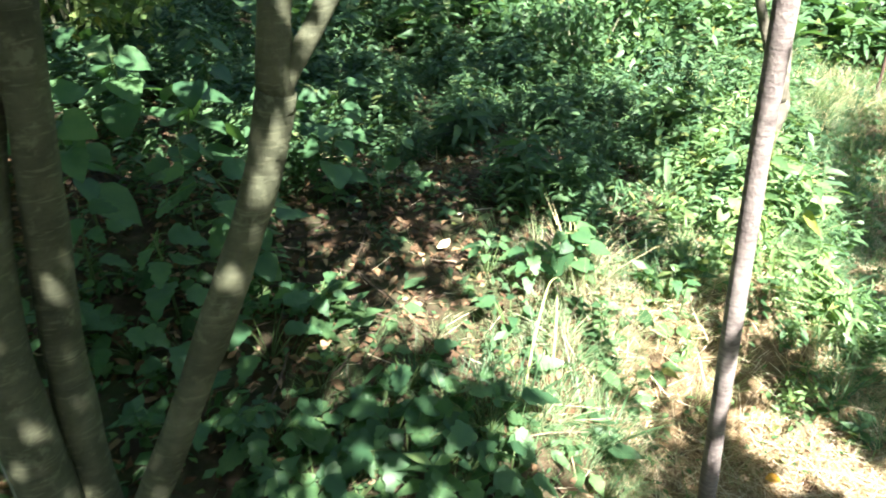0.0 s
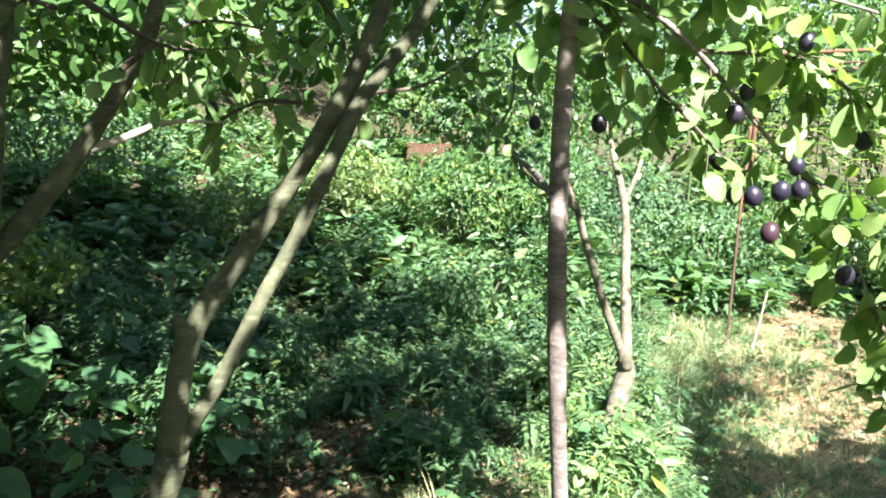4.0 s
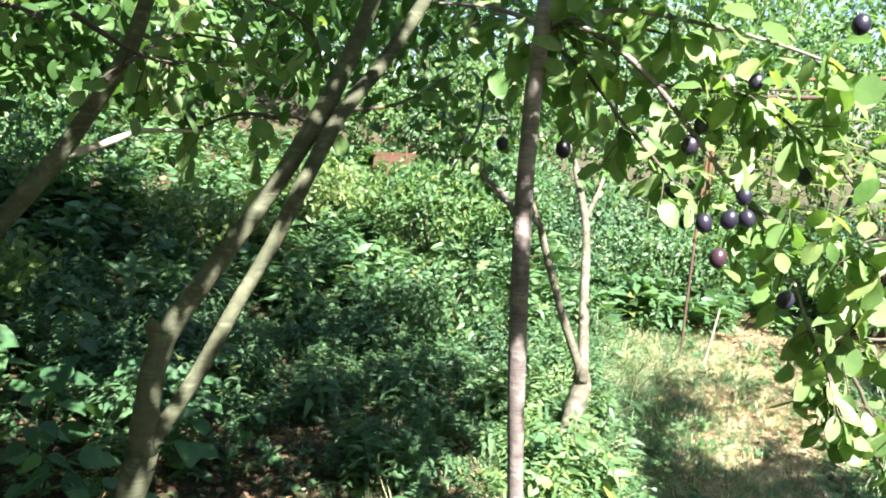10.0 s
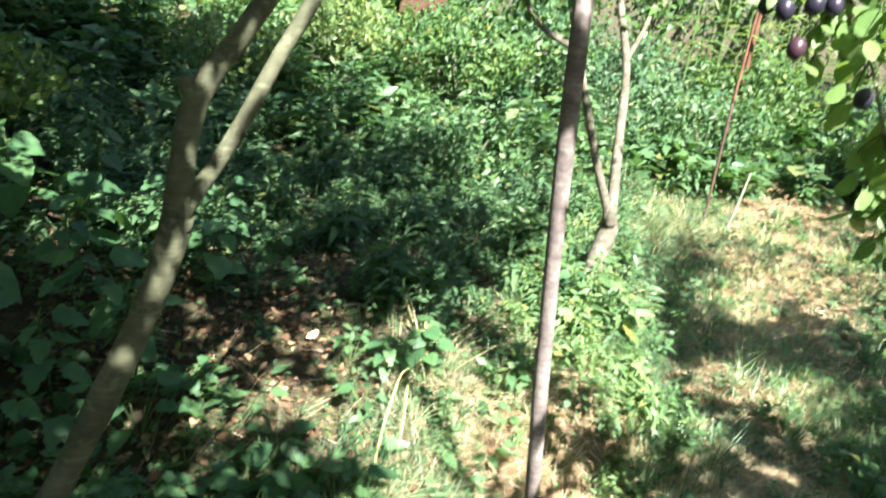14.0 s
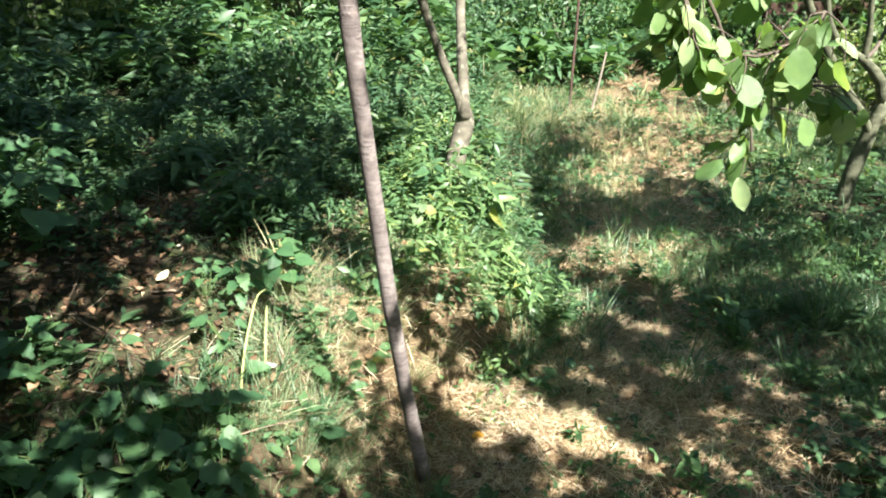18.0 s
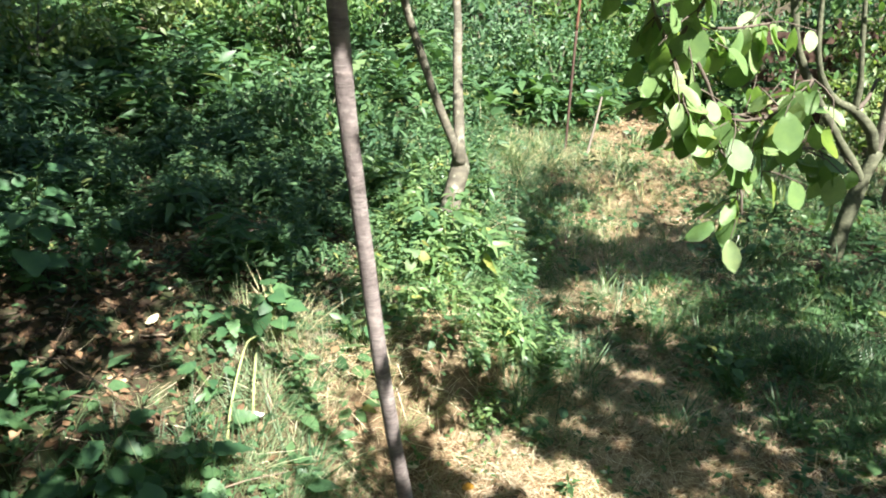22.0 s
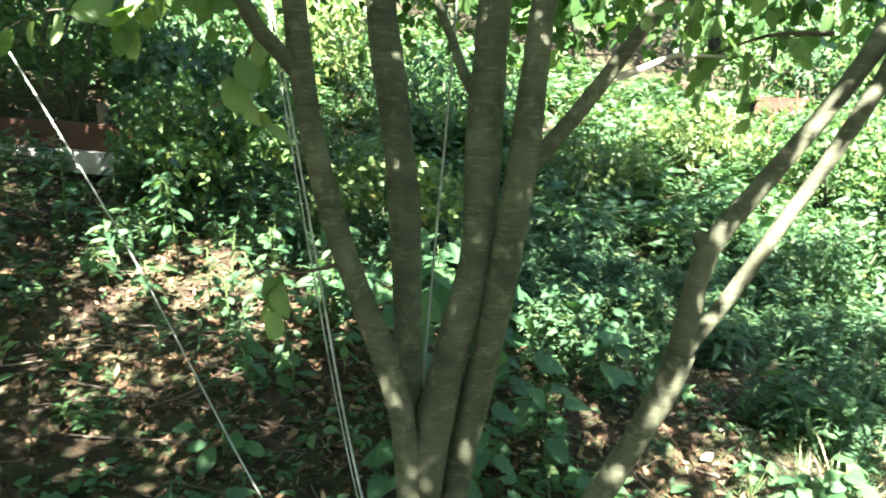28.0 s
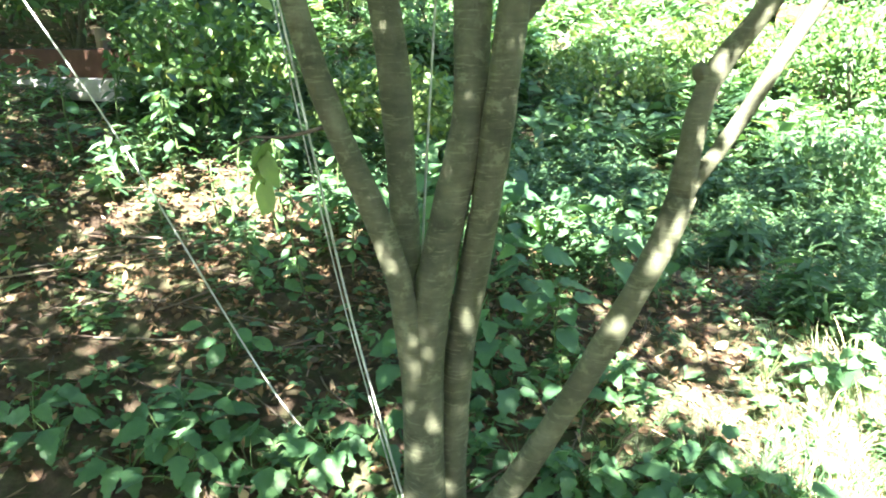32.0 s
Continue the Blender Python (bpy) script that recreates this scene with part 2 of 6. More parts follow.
def ground_material():
    m, nt, bsdf = material("soil_and_straw")
    co = nt.nodes.new("ShaderNodeTexCoord").outputs["Object"]
    at = nt.nodes.new("ShaderNodeAttribute")
    at.attribute_name = "straw"
    soil = ramp(nt, noise_of(nt, 16, 6, 0.7, co), [(0.3, (0.03, 0.021, 0.015)), (0.5, (0.068, 0.048, 0.034)), (0.7, (0.135, 0.1, 0.07))])
    mp = nt.nodes.new("ShaderNodeMapping")
    mp.inputs["Scale"].default_value = (1.0, 5.0, 1.0)
    mp.inputs["Rotation"].default_value = (0, 0, 0.6)
    nt.links.new(co, mp.inputs["Vector"])
    fibre = noise_of(nt, 45, 6, 0.75, mp.outputs["Vector"])
    straw = ramp(nt, fibre, [(0.3, (0.11, 0.066, 0.036)), (0.5, (0.29, 0.2, 0.115)), (0.68, (0.52, 0.4, 0.25))])
    col = mixed(nt, at.outputs["Fac"], soil, straw)
    moss = ramp(nt, noise_of(nt, 5, 5, 0.65, co), [(0.42, (0, 0, 0)), (0.6, (0.6,) * 3)])
    col = mixed(nt, mixed(nt, 1.0, moss, ramp(nt, at.outputs["Fac"], [(0.15, (1, 1, 1)), (0.6, (0.2, 0.2, 0.2))]), "MULTIPLY"), col, (0.05, 0.08, 0.03))
    nt.links.new(col, bsdf.inputs["Base Color"])
    bsdf.inputs["Roughness"].default_value = 0.95
    bsdf.inputs["Specular IOR Level"].default_value = 0.15
    bumped(nt, bsdf, fibre, 0.8, 0.02)
    return m


MAT["ground"] = ground_material()

# ---- ground ----
rng = np.random.default_rng(7)


def smooth(a):
    a = np.clip(a, 0, 1)
    return a * a * (3 - 2 * a)


def waves(x, y, seed, size):
    """A cheap rolling field between about -1 and 1."""
    r = np.random.default_rng(seed)
    out = 0
    for _ in range(7):
        a, p, k = r.uniform(0, 6.28), r.uniform(0, 6.28), r.uniform(0.6, 1.9) / size
        out = out + np.sin((x * np.cos(a) + y * np.sin(a)) * k * 6.28 + p)
    return out / 3.2


def bed_edge(y):
    """How far the raised bed reaches towards the path."""
    return 1.75 + 0.5 * (np.clip(y, 0.5, 5) - 2.4) - 0.5 * smooth((2.2 - y) / 0.6)


def height(x, y):
    """The lie of the land: a trodden path below a bed, a bank that climbs behind and beside it."""
    z = -0.18 + 0.46 * smooth((bed_edge(y) - x) / 0.6)
    z = z + 0.12 * np.exp(-(((x - 0.1) / 0.8) ** 2 + ((y - 2.7) / 0.8) ** 2))
    z = z - 0.07 * np.exp(-(((x - 0.82) / 0.3) ** 2 + ((y - 1.45) / 0.3) ** 2))
    z = z + 0.24 * np.clip(-x - 0.2, 0, 12) * smooth((y + 1) / 3)
    z = z + 0.16 * np.clip(y - 5.0, 0, 14) * smooth((3.6 - x) / 2.6)
    z = z + 0.03 * np.clip(y - 7.0, 0, 30)
    return z + 0.025 * waves(x, y, 3, 1.1) + 0.012 * waves(x, y, 4, 0.35)


def blob(x, y, cx, cy, rx, ry, turn=0.0):
    c, s = math.cos(turn), math.sin(turn)
    u, v = (x - cx) * c + (y - cy) * s, -(x - cx) * s + (y - cy) * c
    return np.exp(-((u / rx) ** 2 + (v / ry) ** 2))


def straw_cover(x, y):
    w = waves(x, y, 11, 0.5) * 0.25
    s = 1.5 * blob(x, y, 1.75, 1.6, 0.8, 0.5, -0.1) + 0.75 * blob(x, y, 2.4, 2.85, 0.5, 0.9, -0.5) + 1.1 * blob(x, y, 3.6, 4.3, 0.6, 1.2, -0.6) + blob(x, y, 5.0, 6.6, 0.9, 1.5, -0.4)
    s = s + 0.35 * blob(x, y, 0.45, 1.6, 0.4, 0.45) + 0.9 * blob(x, y, 1.0, 1.5, 0.3, 0.2) + 0.8 * blob(x, y, 0.12, 3.05, 0.4, 0.14) + blob(x, y, 0.9, 8.4, 0.5, 0.9)
    return np.clip(s * (1 + w), 0, 1)


def litter_cover(x, y):
    s = 0.85 * blob(x, y, -0.25, 2.1, 0.7, 0.75) + blob(x, y, -2.3, 1.7, 1.5, 1.2) + 1.1 * blob(x, y, -4.0, 2.75, 0.9, 0.4) + blob(x, y, 0.1, 3.0, 0.5, 0.25) + 0.8 * blob(x, y, -1.5, 7.3, 1.1, 0.4) + 0.7 * blob(x, y, 1.0, 9.0, 0.5, 0.5) + 0.6 * blob(x, y, -4.5, 4.3, 1.4, 0.9) + 1.1 * blob(x, y, -3.0, 5.3, 0.7, 0.9) + 1.2 * blob(x, y, -1.3, 9.1, 0.95, 0.9) + 0.9 * blob(x, y, -2.0, 2.55, 0.5, 0.5) + 0.5 * blob(x, y, -1.3, 2.6, 0.4, 0.6) + 0.8 * blob(x, y, 0.5, 7.6, 0.5, 0.6)
    return np.clip(s * (1 + 0.3 * waves(x, y, 12, 0.6)), 0, 1)


def axis(lo, hi, step, far):
    mid = np.arange(lo, hi + step / 2, step)
    out, d, g = [], 0.0, step
    while d < far:
        g *= 1.35
        d += g
        out.append(d)
    out = np.array(out)
    return np.concatenate([(lo - out)[::-1], mid, hi + out])


def mesh_of(name, verts, faces, smooth_it=True):
    """A mesh from arrays; faces is an (n, 3) or (n, 4) array."""
    me = bpy.data.meshes.new(name)
    verts, faces = np.asarray(verts, np.float32), np.asarray(faces, np.int32)
    k = faces.shape[1]
    me.vertices.add(len(verts))
    me.vertices.foreach_set("co", verts.ravel())
    me.loops.add(faces.size)
    me.loops.foreach_set("vertex_index", faces.ravel())
    me.polygons.add(len(faces))
    me.polygons.foreach_set("loop_start", np.arange(0, faces.size, k, dtype=np.int32))
    me.polygons.foreach_set("use_smooth", np.full(len(faces), smooth_it))
    me.update(calc_edges=True)
    return me


def link(name, me, mat, parent=None, label="", at=None):
    if not me.materials:
        me.materials.append(mat)
    ob = new(name, me)
    if parent is not None:
        ob.parent = parent
    if at is not None:
        ob.matrix_basis = at
    if label:
        ob["label"] = label
    return ob


def empty(name, at, label, category, group=""):
    ob = new(name)
    ob.empty_display_size = 0.1
    ob.matrix_basis = Matrix.Translation(at)
    return tagged(ob, label, category, group)


gx, gy = axis(-7, 8, 0.07, 900), axis(-2.5, 13, 0.07, 900)
GX, GY = np.meshgrid(gx, gy)
GZ = height(np.clip(GX, -12, 14), np.clip(GY, -6, 22))
GZ = GZ + 0.008 * waves(GX, GY, 21, 0.17)
n_x, n_y = len(gx), len(gy)
ids = np.arange(n_x * n_y).reshape(n_y, n_x)
quads = np.stack([ids[:-1, :-1], ids[:-1, 1:], ids[1:, 1:], ids[1:, :-1]], -1).reshape(-1, 4)
ground_mesh = mesh_of("ground", np.stack([GX, GY, GZ], -1).reshape(-1, 3), quads)
layer = ground_mesh.attributes.new("straw", "FLOAT", "POINT")
layer.data.foreach_set("value", straw_cover(GX, GY).ravel().astype(np.float32))
ground = tagged(link("ground", ground_mesh, MAT["ground"]), "dark soil and trodden straw sloping up to a bank", "ground", kind="structure")


def floor_at(x, y):
    return float(height(np.array([x]), np.array([y]))[0])


# ---- foliage arithmetic ----
def leaf_shape(kind):
    """A leaf one unit long along +y, in the plane z = 0, folded a little at the midrib. Returns verts and triangles."""
    if kind == "small":
        v = [(0, 0, 0), (-0.235, 0.42, 0.08), (0, 0.48, 0), (0.235, 0.42, 0.08), (0, 1, -0.12)]
        f = [(0, 2, 1), (0, 3, 2), (1, 2, 4), (2, 3, 4)]
    elif kind == "lance":
        v = [(0, 0, 0), (-0.15, 0.24, 0.05), (0, 0.3, -0.01), (0.15, 0.24, 0.05), (-0.12, 0.6, 0.0), (0, 0.65, -0.07), (0.12, 0.6, 0.0), (0, 1, -0.24)]
        f = [(0, 2, 1), (0, 3, 2), (1, 2, 5), (1, 5, 4), (2, 3, 6), (2, 6, 5), (4, 5, 7), (5, 6, 7)]
    elif kind == "oval":
        v, f = rib_leaf([0.0, 0.12, 0.35, 0.62, 0.85, 1.0], [0.0, 0.13, 0.25, 0.275, 0.16, 0.0], 0.09, -0.2)
    elif kind == "toothed":
        v, f = rib_leaf([0.0, 0.1, 0.22, 0.3, 0.45, 0.52, 0.68, 0.74, 0.88, 1.0], [0.02, 0.27, 0.33, 0.26, 0.3, 0.21, 0.22, 0.13, 0.1, 0.0], 0.08, -0.2)
    elif kind == "heart":
        v, f = rib_leaf([0.0, -0.08, 0.1, 0.35, 0.65, 0.88, 1.0], [0.0, 0.22, 0.42, 0.44, 0.28, 0.1, 0.0], 0.07, -0.22)
    elif kind == "blade":
        v, f = [], []
        for i, (y, w) in enumerate(((0, 0.02), (0.35, 0.018), (0.7, 0.012))):
            v += [(-w, y, -0.35 * y * y), (w, y, -0.35 * y * y)]
        v.append((0, 1, -0.42))
        f = [(0, 1, 3), (0, 3, 2), (2, 3, 5), (2, 5, 4), (4, 5, 6)]
    return np.array(v, float), np.array(f)


def rib_leaf(ys, ws, fold, droop):
    v, f = [], []
    for i, (y, w) in enumerate(zip(ys, ws)):
        z = droop * y * y
        wave = 0.018 * math.sin(i * 2.1)
        v += [(-w, y, z + fold * w * 2 + wave), (0, y + (0.0 if w else 0.001), z), (w, y, z + fold * w * 2 - wave)]
    for i in range(len(ys) - 1):
        a, b = 3 * i, 3 * i + 3
        f += [(a, a + 1, b + 1), (a, b + 1, b), (a + 1, a + 2, b + 2), (a + 1, b + 2, b + 1)]
    return v, f


def frames_of(ahead, up_hint):
    """Rotation matrices whose columns are x, y (ahead), z for arrays of directions."""
    y = ahead / np.linalg.norm(ahead, axis=1, keepdims=True)
    x = np.cross(y, up_hint)
    x /= np.linalg.norm(x, axis=1, keepdims=True) + 1e-9
    z = np.cross(x, y)
    return np.stack([x, y, z], -1)


class Heap:
    """Collects many stamped shapes and turns them into one mesh."""

    def __init__(self):
        self.v, self.f, self.n = [], [], 0

    def stamp(self, shape, turns, sizes, places):
        v, f = shape
        sizes = np.asarray(sizes, float)
        if sizes.ndim == 1:
            sizes = np.repeat(sizes[:, None], 3, 1)
        pts = np.einsum("nij,nkj->nki", turns, v[None] * sizes[:, None, :]) + places[:, None, :]
        self.v.append(pts.reshape(-1, 3))
        self.f.append((f[None] + (np.arange(len(places)) * len(v))[:, None, None] + self.n).reshape(-1, 3))
        self.n += len(places) * len(v)
        return self

    def mesh(self, name):
        return mesh_of(name, np.concatenate(self.v), np.concatenate(self.f))


def joined_shape(parts):
    """One shape out of several (verts, faces)."""
    v, f, n = [], [], 0
    for a, b in parts:
        v.append(a)
        f.append(b + n)
        n += len(a)
    return np.concatenate(v), np.concatenate(f)


def yaw_turns(yaw, lean=None):
    """Turns about z, with a random lean."""
    n = len(yaw)
    c, s, o, i = np.cos(yaw), np.sin(yaw), np.zeros(n), np.ones(n)
    rz = np.stack([np.stack([c, -s, o], -1), np.stack([s, c, o], -1), np.stack([o, o, i], -1)], 1)
    if lean is None:
        return rz
    c, s = np.cos(lean), np.sin(lean)
    rx = np.stack([np.stack([i, o, o], -1), np.stack([o, c, -s], -1), np.stack([o, s, c], -1)], 1)
    return np.einsum("nij,njk->nik", rz, rx)


def moved(shape, ahead, up, size, place):
    t = frames_of(np.array([ahead], float), np.array([up], float))[0]
    s = np.array(size if np.ndim(size) else (size,) * 3)
    return (shape[0] * s) @ t.T + np.array(place), shape[1]


def tube(points, radii, sides=8, cap=True, rough=0.0, seed=0):
    """A limb swept along a smooth curve through the points. Returns verts and triangles."""
    p, r = np.array(points, float), np.array(radii, float)
    ext = np.concatenate([[2 * p[0] - p[1]], p, [2 * p[-1] - p[-2]]])
    out, rad = [], []
    for i in range(len(p) - 1):
        a, b, c, d = ext[i : i + 4]
        steps = max(2, int(np.linalg.norm(c - b) / 0.05)) if len(p) < 14 else 2
        steps = min(steps, 8)
        for t in np.arange(steps) / steps:
            out.append(0.5 * (2 * b + (c - a) * t + (2 * a - 5 * b + 4 * c - d) * t * t + (3 * b - a - 3 * c + d) * t**3))
            rad.append(r[i] * (1 - t) + r[i + 1] * t)
    out.append(p[-1])
    rad.append(r[-1])
    out, rad = np.array(out), np.array(rad)
    tang = np.gradient(out, axis=0)
    tang /= np.linalg.norm(tang, axis=1, keepdims=True) + 1e-9
    ref = np.array([0.31, 0.87, 0.2])
    x = np.cross(tang, ref)
    x /= np.linalg.norm(x, axis=1, keepdims=True) + 1e-9
    y = np.cross(tang, x)
    ang = np.arange(sides) / sides * 2 * np.pi
    r_ = np.random.default_rng(seed)
    bump = 1 + rough * r_.normal(size=(len(out), sides)) + rough * 1.5 * np.sin(np.arange(len(out)) * 0.9 + seed)[:, None]
    ring = (np.cos(ang)[None, :, None] * x[:, None] + np.sin(ang)[None, :, None] * y[:, None]) * (rad[:, None] * bump)[:, :, None] + out[:, None]
    v = ring.reshape(-1, 3)
    f = []
    for i in range(len(out) - 1):
        for k in range(sides):
            a, b = i * sides + k, i * sides + (k + 1) % sides
            f += [(a, b, b + sides), (a, b + sides, a + sides)]
    if cap:
        v = np.concatenate([v, out[:1], out[-1:]])
        m = len(v)
        for k in range(sides):
            f.append((m - 2, (k + 1) % sides, k))
            f.append((m - 1, (len(out) - 1) * sides + k, (len(out) - 1) * sides + (k + 1) % sides))
    return v, np.array(f)


def shape_mesh(name, *shapes):
    v, f = joined_shape(shapes)
    return mesh_of(name, v, f)


def limb(name, parent, mat, points, radii, sides=10, label="", rough=0.03, seed=0):
    """A limb as a part of a tree; points in the world, the tree's base at its parent."""
    base = np.array(parent.matrix_basis.translation)
    v, f = tube(np.array(points) - base, radii, sides, True, rough, seed)
    return link(name, mesh_of(name, v, f), mat, parent, label)


def unit(n, r=rng):
    d = r.normal(size=(n, 3))
    return d / np.linalg.norm(d, axis=1, keepdims=True)


SMALL, LANCE, OVAL, TOOTHED, HEART, BLADE = (leaf_shape(k) for k in ("small", "lance", "oval", "toothed", "heart", "blade"))


# ---- crowns: unseen leaves added to shape the sunlight ----
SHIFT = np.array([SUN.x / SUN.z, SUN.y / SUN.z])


# stem spots lit by gaps cut in the crowns: x, y, z, radius
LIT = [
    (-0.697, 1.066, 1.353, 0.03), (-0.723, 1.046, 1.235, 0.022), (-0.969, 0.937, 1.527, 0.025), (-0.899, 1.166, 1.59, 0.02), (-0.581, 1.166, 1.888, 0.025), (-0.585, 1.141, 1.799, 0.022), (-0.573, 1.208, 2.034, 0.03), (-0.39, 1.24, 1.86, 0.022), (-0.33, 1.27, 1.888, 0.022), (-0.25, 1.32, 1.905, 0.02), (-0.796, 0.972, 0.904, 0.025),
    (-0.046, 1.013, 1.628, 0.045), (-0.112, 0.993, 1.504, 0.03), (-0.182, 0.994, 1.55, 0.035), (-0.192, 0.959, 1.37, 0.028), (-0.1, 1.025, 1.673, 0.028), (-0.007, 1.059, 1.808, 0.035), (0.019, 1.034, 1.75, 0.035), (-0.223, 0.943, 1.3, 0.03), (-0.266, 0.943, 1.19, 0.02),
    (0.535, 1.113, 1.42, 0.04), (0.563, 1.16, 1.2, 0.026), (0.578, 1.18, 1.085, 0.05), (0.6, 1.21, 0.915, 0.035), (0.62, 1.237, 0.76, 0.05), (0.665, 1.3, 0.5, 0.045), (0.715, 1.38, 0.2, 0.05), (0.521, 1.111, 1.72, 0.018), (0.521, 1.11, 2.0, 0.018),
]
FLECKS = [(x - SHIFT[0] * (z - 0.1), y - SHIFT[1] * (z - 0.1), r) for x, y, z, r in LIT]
# spots of the slender trunk and leaning stem shaded by closing crowns' gaps
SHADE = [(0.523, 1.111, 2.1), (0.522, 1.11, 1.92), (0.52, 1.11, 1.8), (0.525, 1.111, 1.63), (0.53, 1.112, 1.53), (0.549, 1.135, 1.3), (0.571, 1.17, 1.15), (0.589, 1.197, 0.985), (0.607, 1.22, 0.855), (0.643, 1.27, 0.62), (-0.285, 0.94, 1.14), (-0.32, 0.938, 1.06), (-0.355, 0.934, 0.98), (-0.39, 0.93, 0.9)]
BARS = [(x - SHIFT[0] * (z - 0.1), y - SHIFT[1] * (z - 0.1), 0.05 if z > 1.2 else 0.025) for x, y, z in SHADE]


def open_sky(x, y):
    """Gaps cut in the unseen crowns to place lit patches, named by the ground that the sun reaches through them."""
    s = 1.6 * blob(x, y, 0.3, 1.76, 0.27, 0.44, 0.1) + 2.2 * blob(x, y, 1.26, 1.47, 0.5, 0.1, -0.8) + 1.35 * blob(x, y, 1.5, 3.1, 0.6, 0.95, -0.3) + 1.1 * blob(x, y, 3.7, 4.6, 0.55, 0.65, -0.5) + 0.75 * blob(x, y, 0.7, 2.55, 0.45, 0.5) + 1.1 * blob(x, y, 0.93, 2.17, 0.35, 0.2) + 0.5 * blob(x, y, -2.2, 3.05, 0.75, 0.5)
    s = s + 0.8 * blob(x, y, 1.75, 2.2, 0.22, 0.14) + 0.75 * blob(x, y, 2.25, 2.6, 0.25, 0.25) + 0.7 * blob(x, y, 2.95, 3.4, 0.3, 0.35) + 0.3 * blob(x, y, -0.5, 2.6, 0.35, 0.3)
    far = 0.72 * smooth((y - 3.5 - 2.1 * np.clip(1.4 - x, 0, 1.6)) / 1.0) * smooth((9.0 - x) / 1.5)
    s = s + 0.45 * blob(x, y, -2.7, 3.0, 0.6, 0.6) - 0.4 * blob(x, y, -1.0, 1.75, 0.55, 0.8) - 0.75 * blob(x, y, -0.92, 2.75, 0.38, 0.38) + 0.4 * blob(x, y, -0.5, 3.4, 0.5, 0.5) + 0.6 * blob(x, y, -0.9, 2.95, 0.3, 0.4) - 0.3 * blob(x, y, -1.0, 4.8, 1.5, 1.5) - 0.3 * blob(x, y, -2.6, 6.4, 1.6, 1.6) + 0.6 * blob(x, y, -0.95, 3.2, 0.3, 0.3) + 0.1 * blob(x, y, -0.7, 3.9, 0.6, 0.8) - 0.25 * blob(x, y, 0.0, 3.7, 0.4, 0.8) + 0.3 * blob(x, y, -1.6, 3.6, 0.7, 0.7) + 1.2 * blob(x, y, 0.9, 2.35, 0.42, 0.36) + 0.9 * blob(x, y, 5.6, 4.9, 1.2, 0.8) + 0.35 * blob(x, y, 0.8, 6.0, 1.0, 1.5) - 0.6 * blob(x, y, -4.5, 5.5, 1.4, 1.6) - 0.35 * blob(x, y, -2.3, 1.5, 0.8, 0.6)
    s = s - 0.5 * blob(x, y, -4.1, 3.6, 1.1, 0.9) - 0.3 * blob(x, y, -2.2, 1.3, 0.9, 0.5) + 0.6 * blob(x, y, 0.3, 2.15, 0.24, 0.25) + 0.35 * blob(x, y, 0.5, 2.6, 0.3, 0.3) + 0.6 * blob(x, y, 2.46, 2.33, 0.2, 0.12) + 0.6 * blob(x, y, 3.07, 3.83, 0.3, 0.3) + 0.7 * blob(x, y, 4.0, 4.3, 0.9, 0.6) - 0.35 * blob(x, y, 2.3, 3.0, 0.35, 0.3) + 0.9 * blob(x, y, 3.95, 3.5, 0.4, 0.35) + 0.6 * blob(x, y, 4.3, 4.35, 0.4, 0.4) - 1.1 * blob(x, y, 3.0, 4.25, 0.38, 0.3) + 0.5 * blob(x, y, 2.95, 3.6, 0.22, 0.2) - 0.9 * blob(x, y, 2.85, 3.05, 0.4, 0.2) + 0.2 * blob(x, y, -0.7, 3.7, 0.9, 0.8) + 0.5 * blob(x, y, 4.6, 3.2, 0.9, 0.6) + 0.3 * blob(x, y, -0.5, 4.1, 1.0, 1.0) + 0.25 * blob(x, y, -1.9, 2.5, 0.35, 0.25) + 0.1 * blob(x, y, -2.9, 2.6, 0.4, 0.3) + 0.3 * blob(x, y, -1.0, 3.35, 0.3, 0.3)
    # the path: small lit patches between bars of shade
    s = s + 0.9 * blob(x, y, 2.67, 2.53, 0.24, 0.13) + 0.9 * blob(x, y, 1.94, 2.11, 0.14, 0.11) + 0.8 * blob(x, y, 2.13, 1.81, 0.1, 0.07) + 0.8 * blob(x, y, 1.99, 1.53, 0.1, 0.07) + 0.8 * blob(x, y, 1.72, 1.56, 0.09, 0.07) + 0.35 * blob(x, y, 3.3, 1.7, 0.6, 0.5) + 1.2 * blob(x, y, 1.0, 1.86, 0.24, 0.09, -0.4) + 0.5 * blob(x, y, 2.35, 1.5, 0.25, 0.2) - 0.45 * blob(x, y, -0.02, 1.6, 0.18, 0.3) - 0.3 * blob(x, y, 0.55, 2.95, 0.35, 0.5)
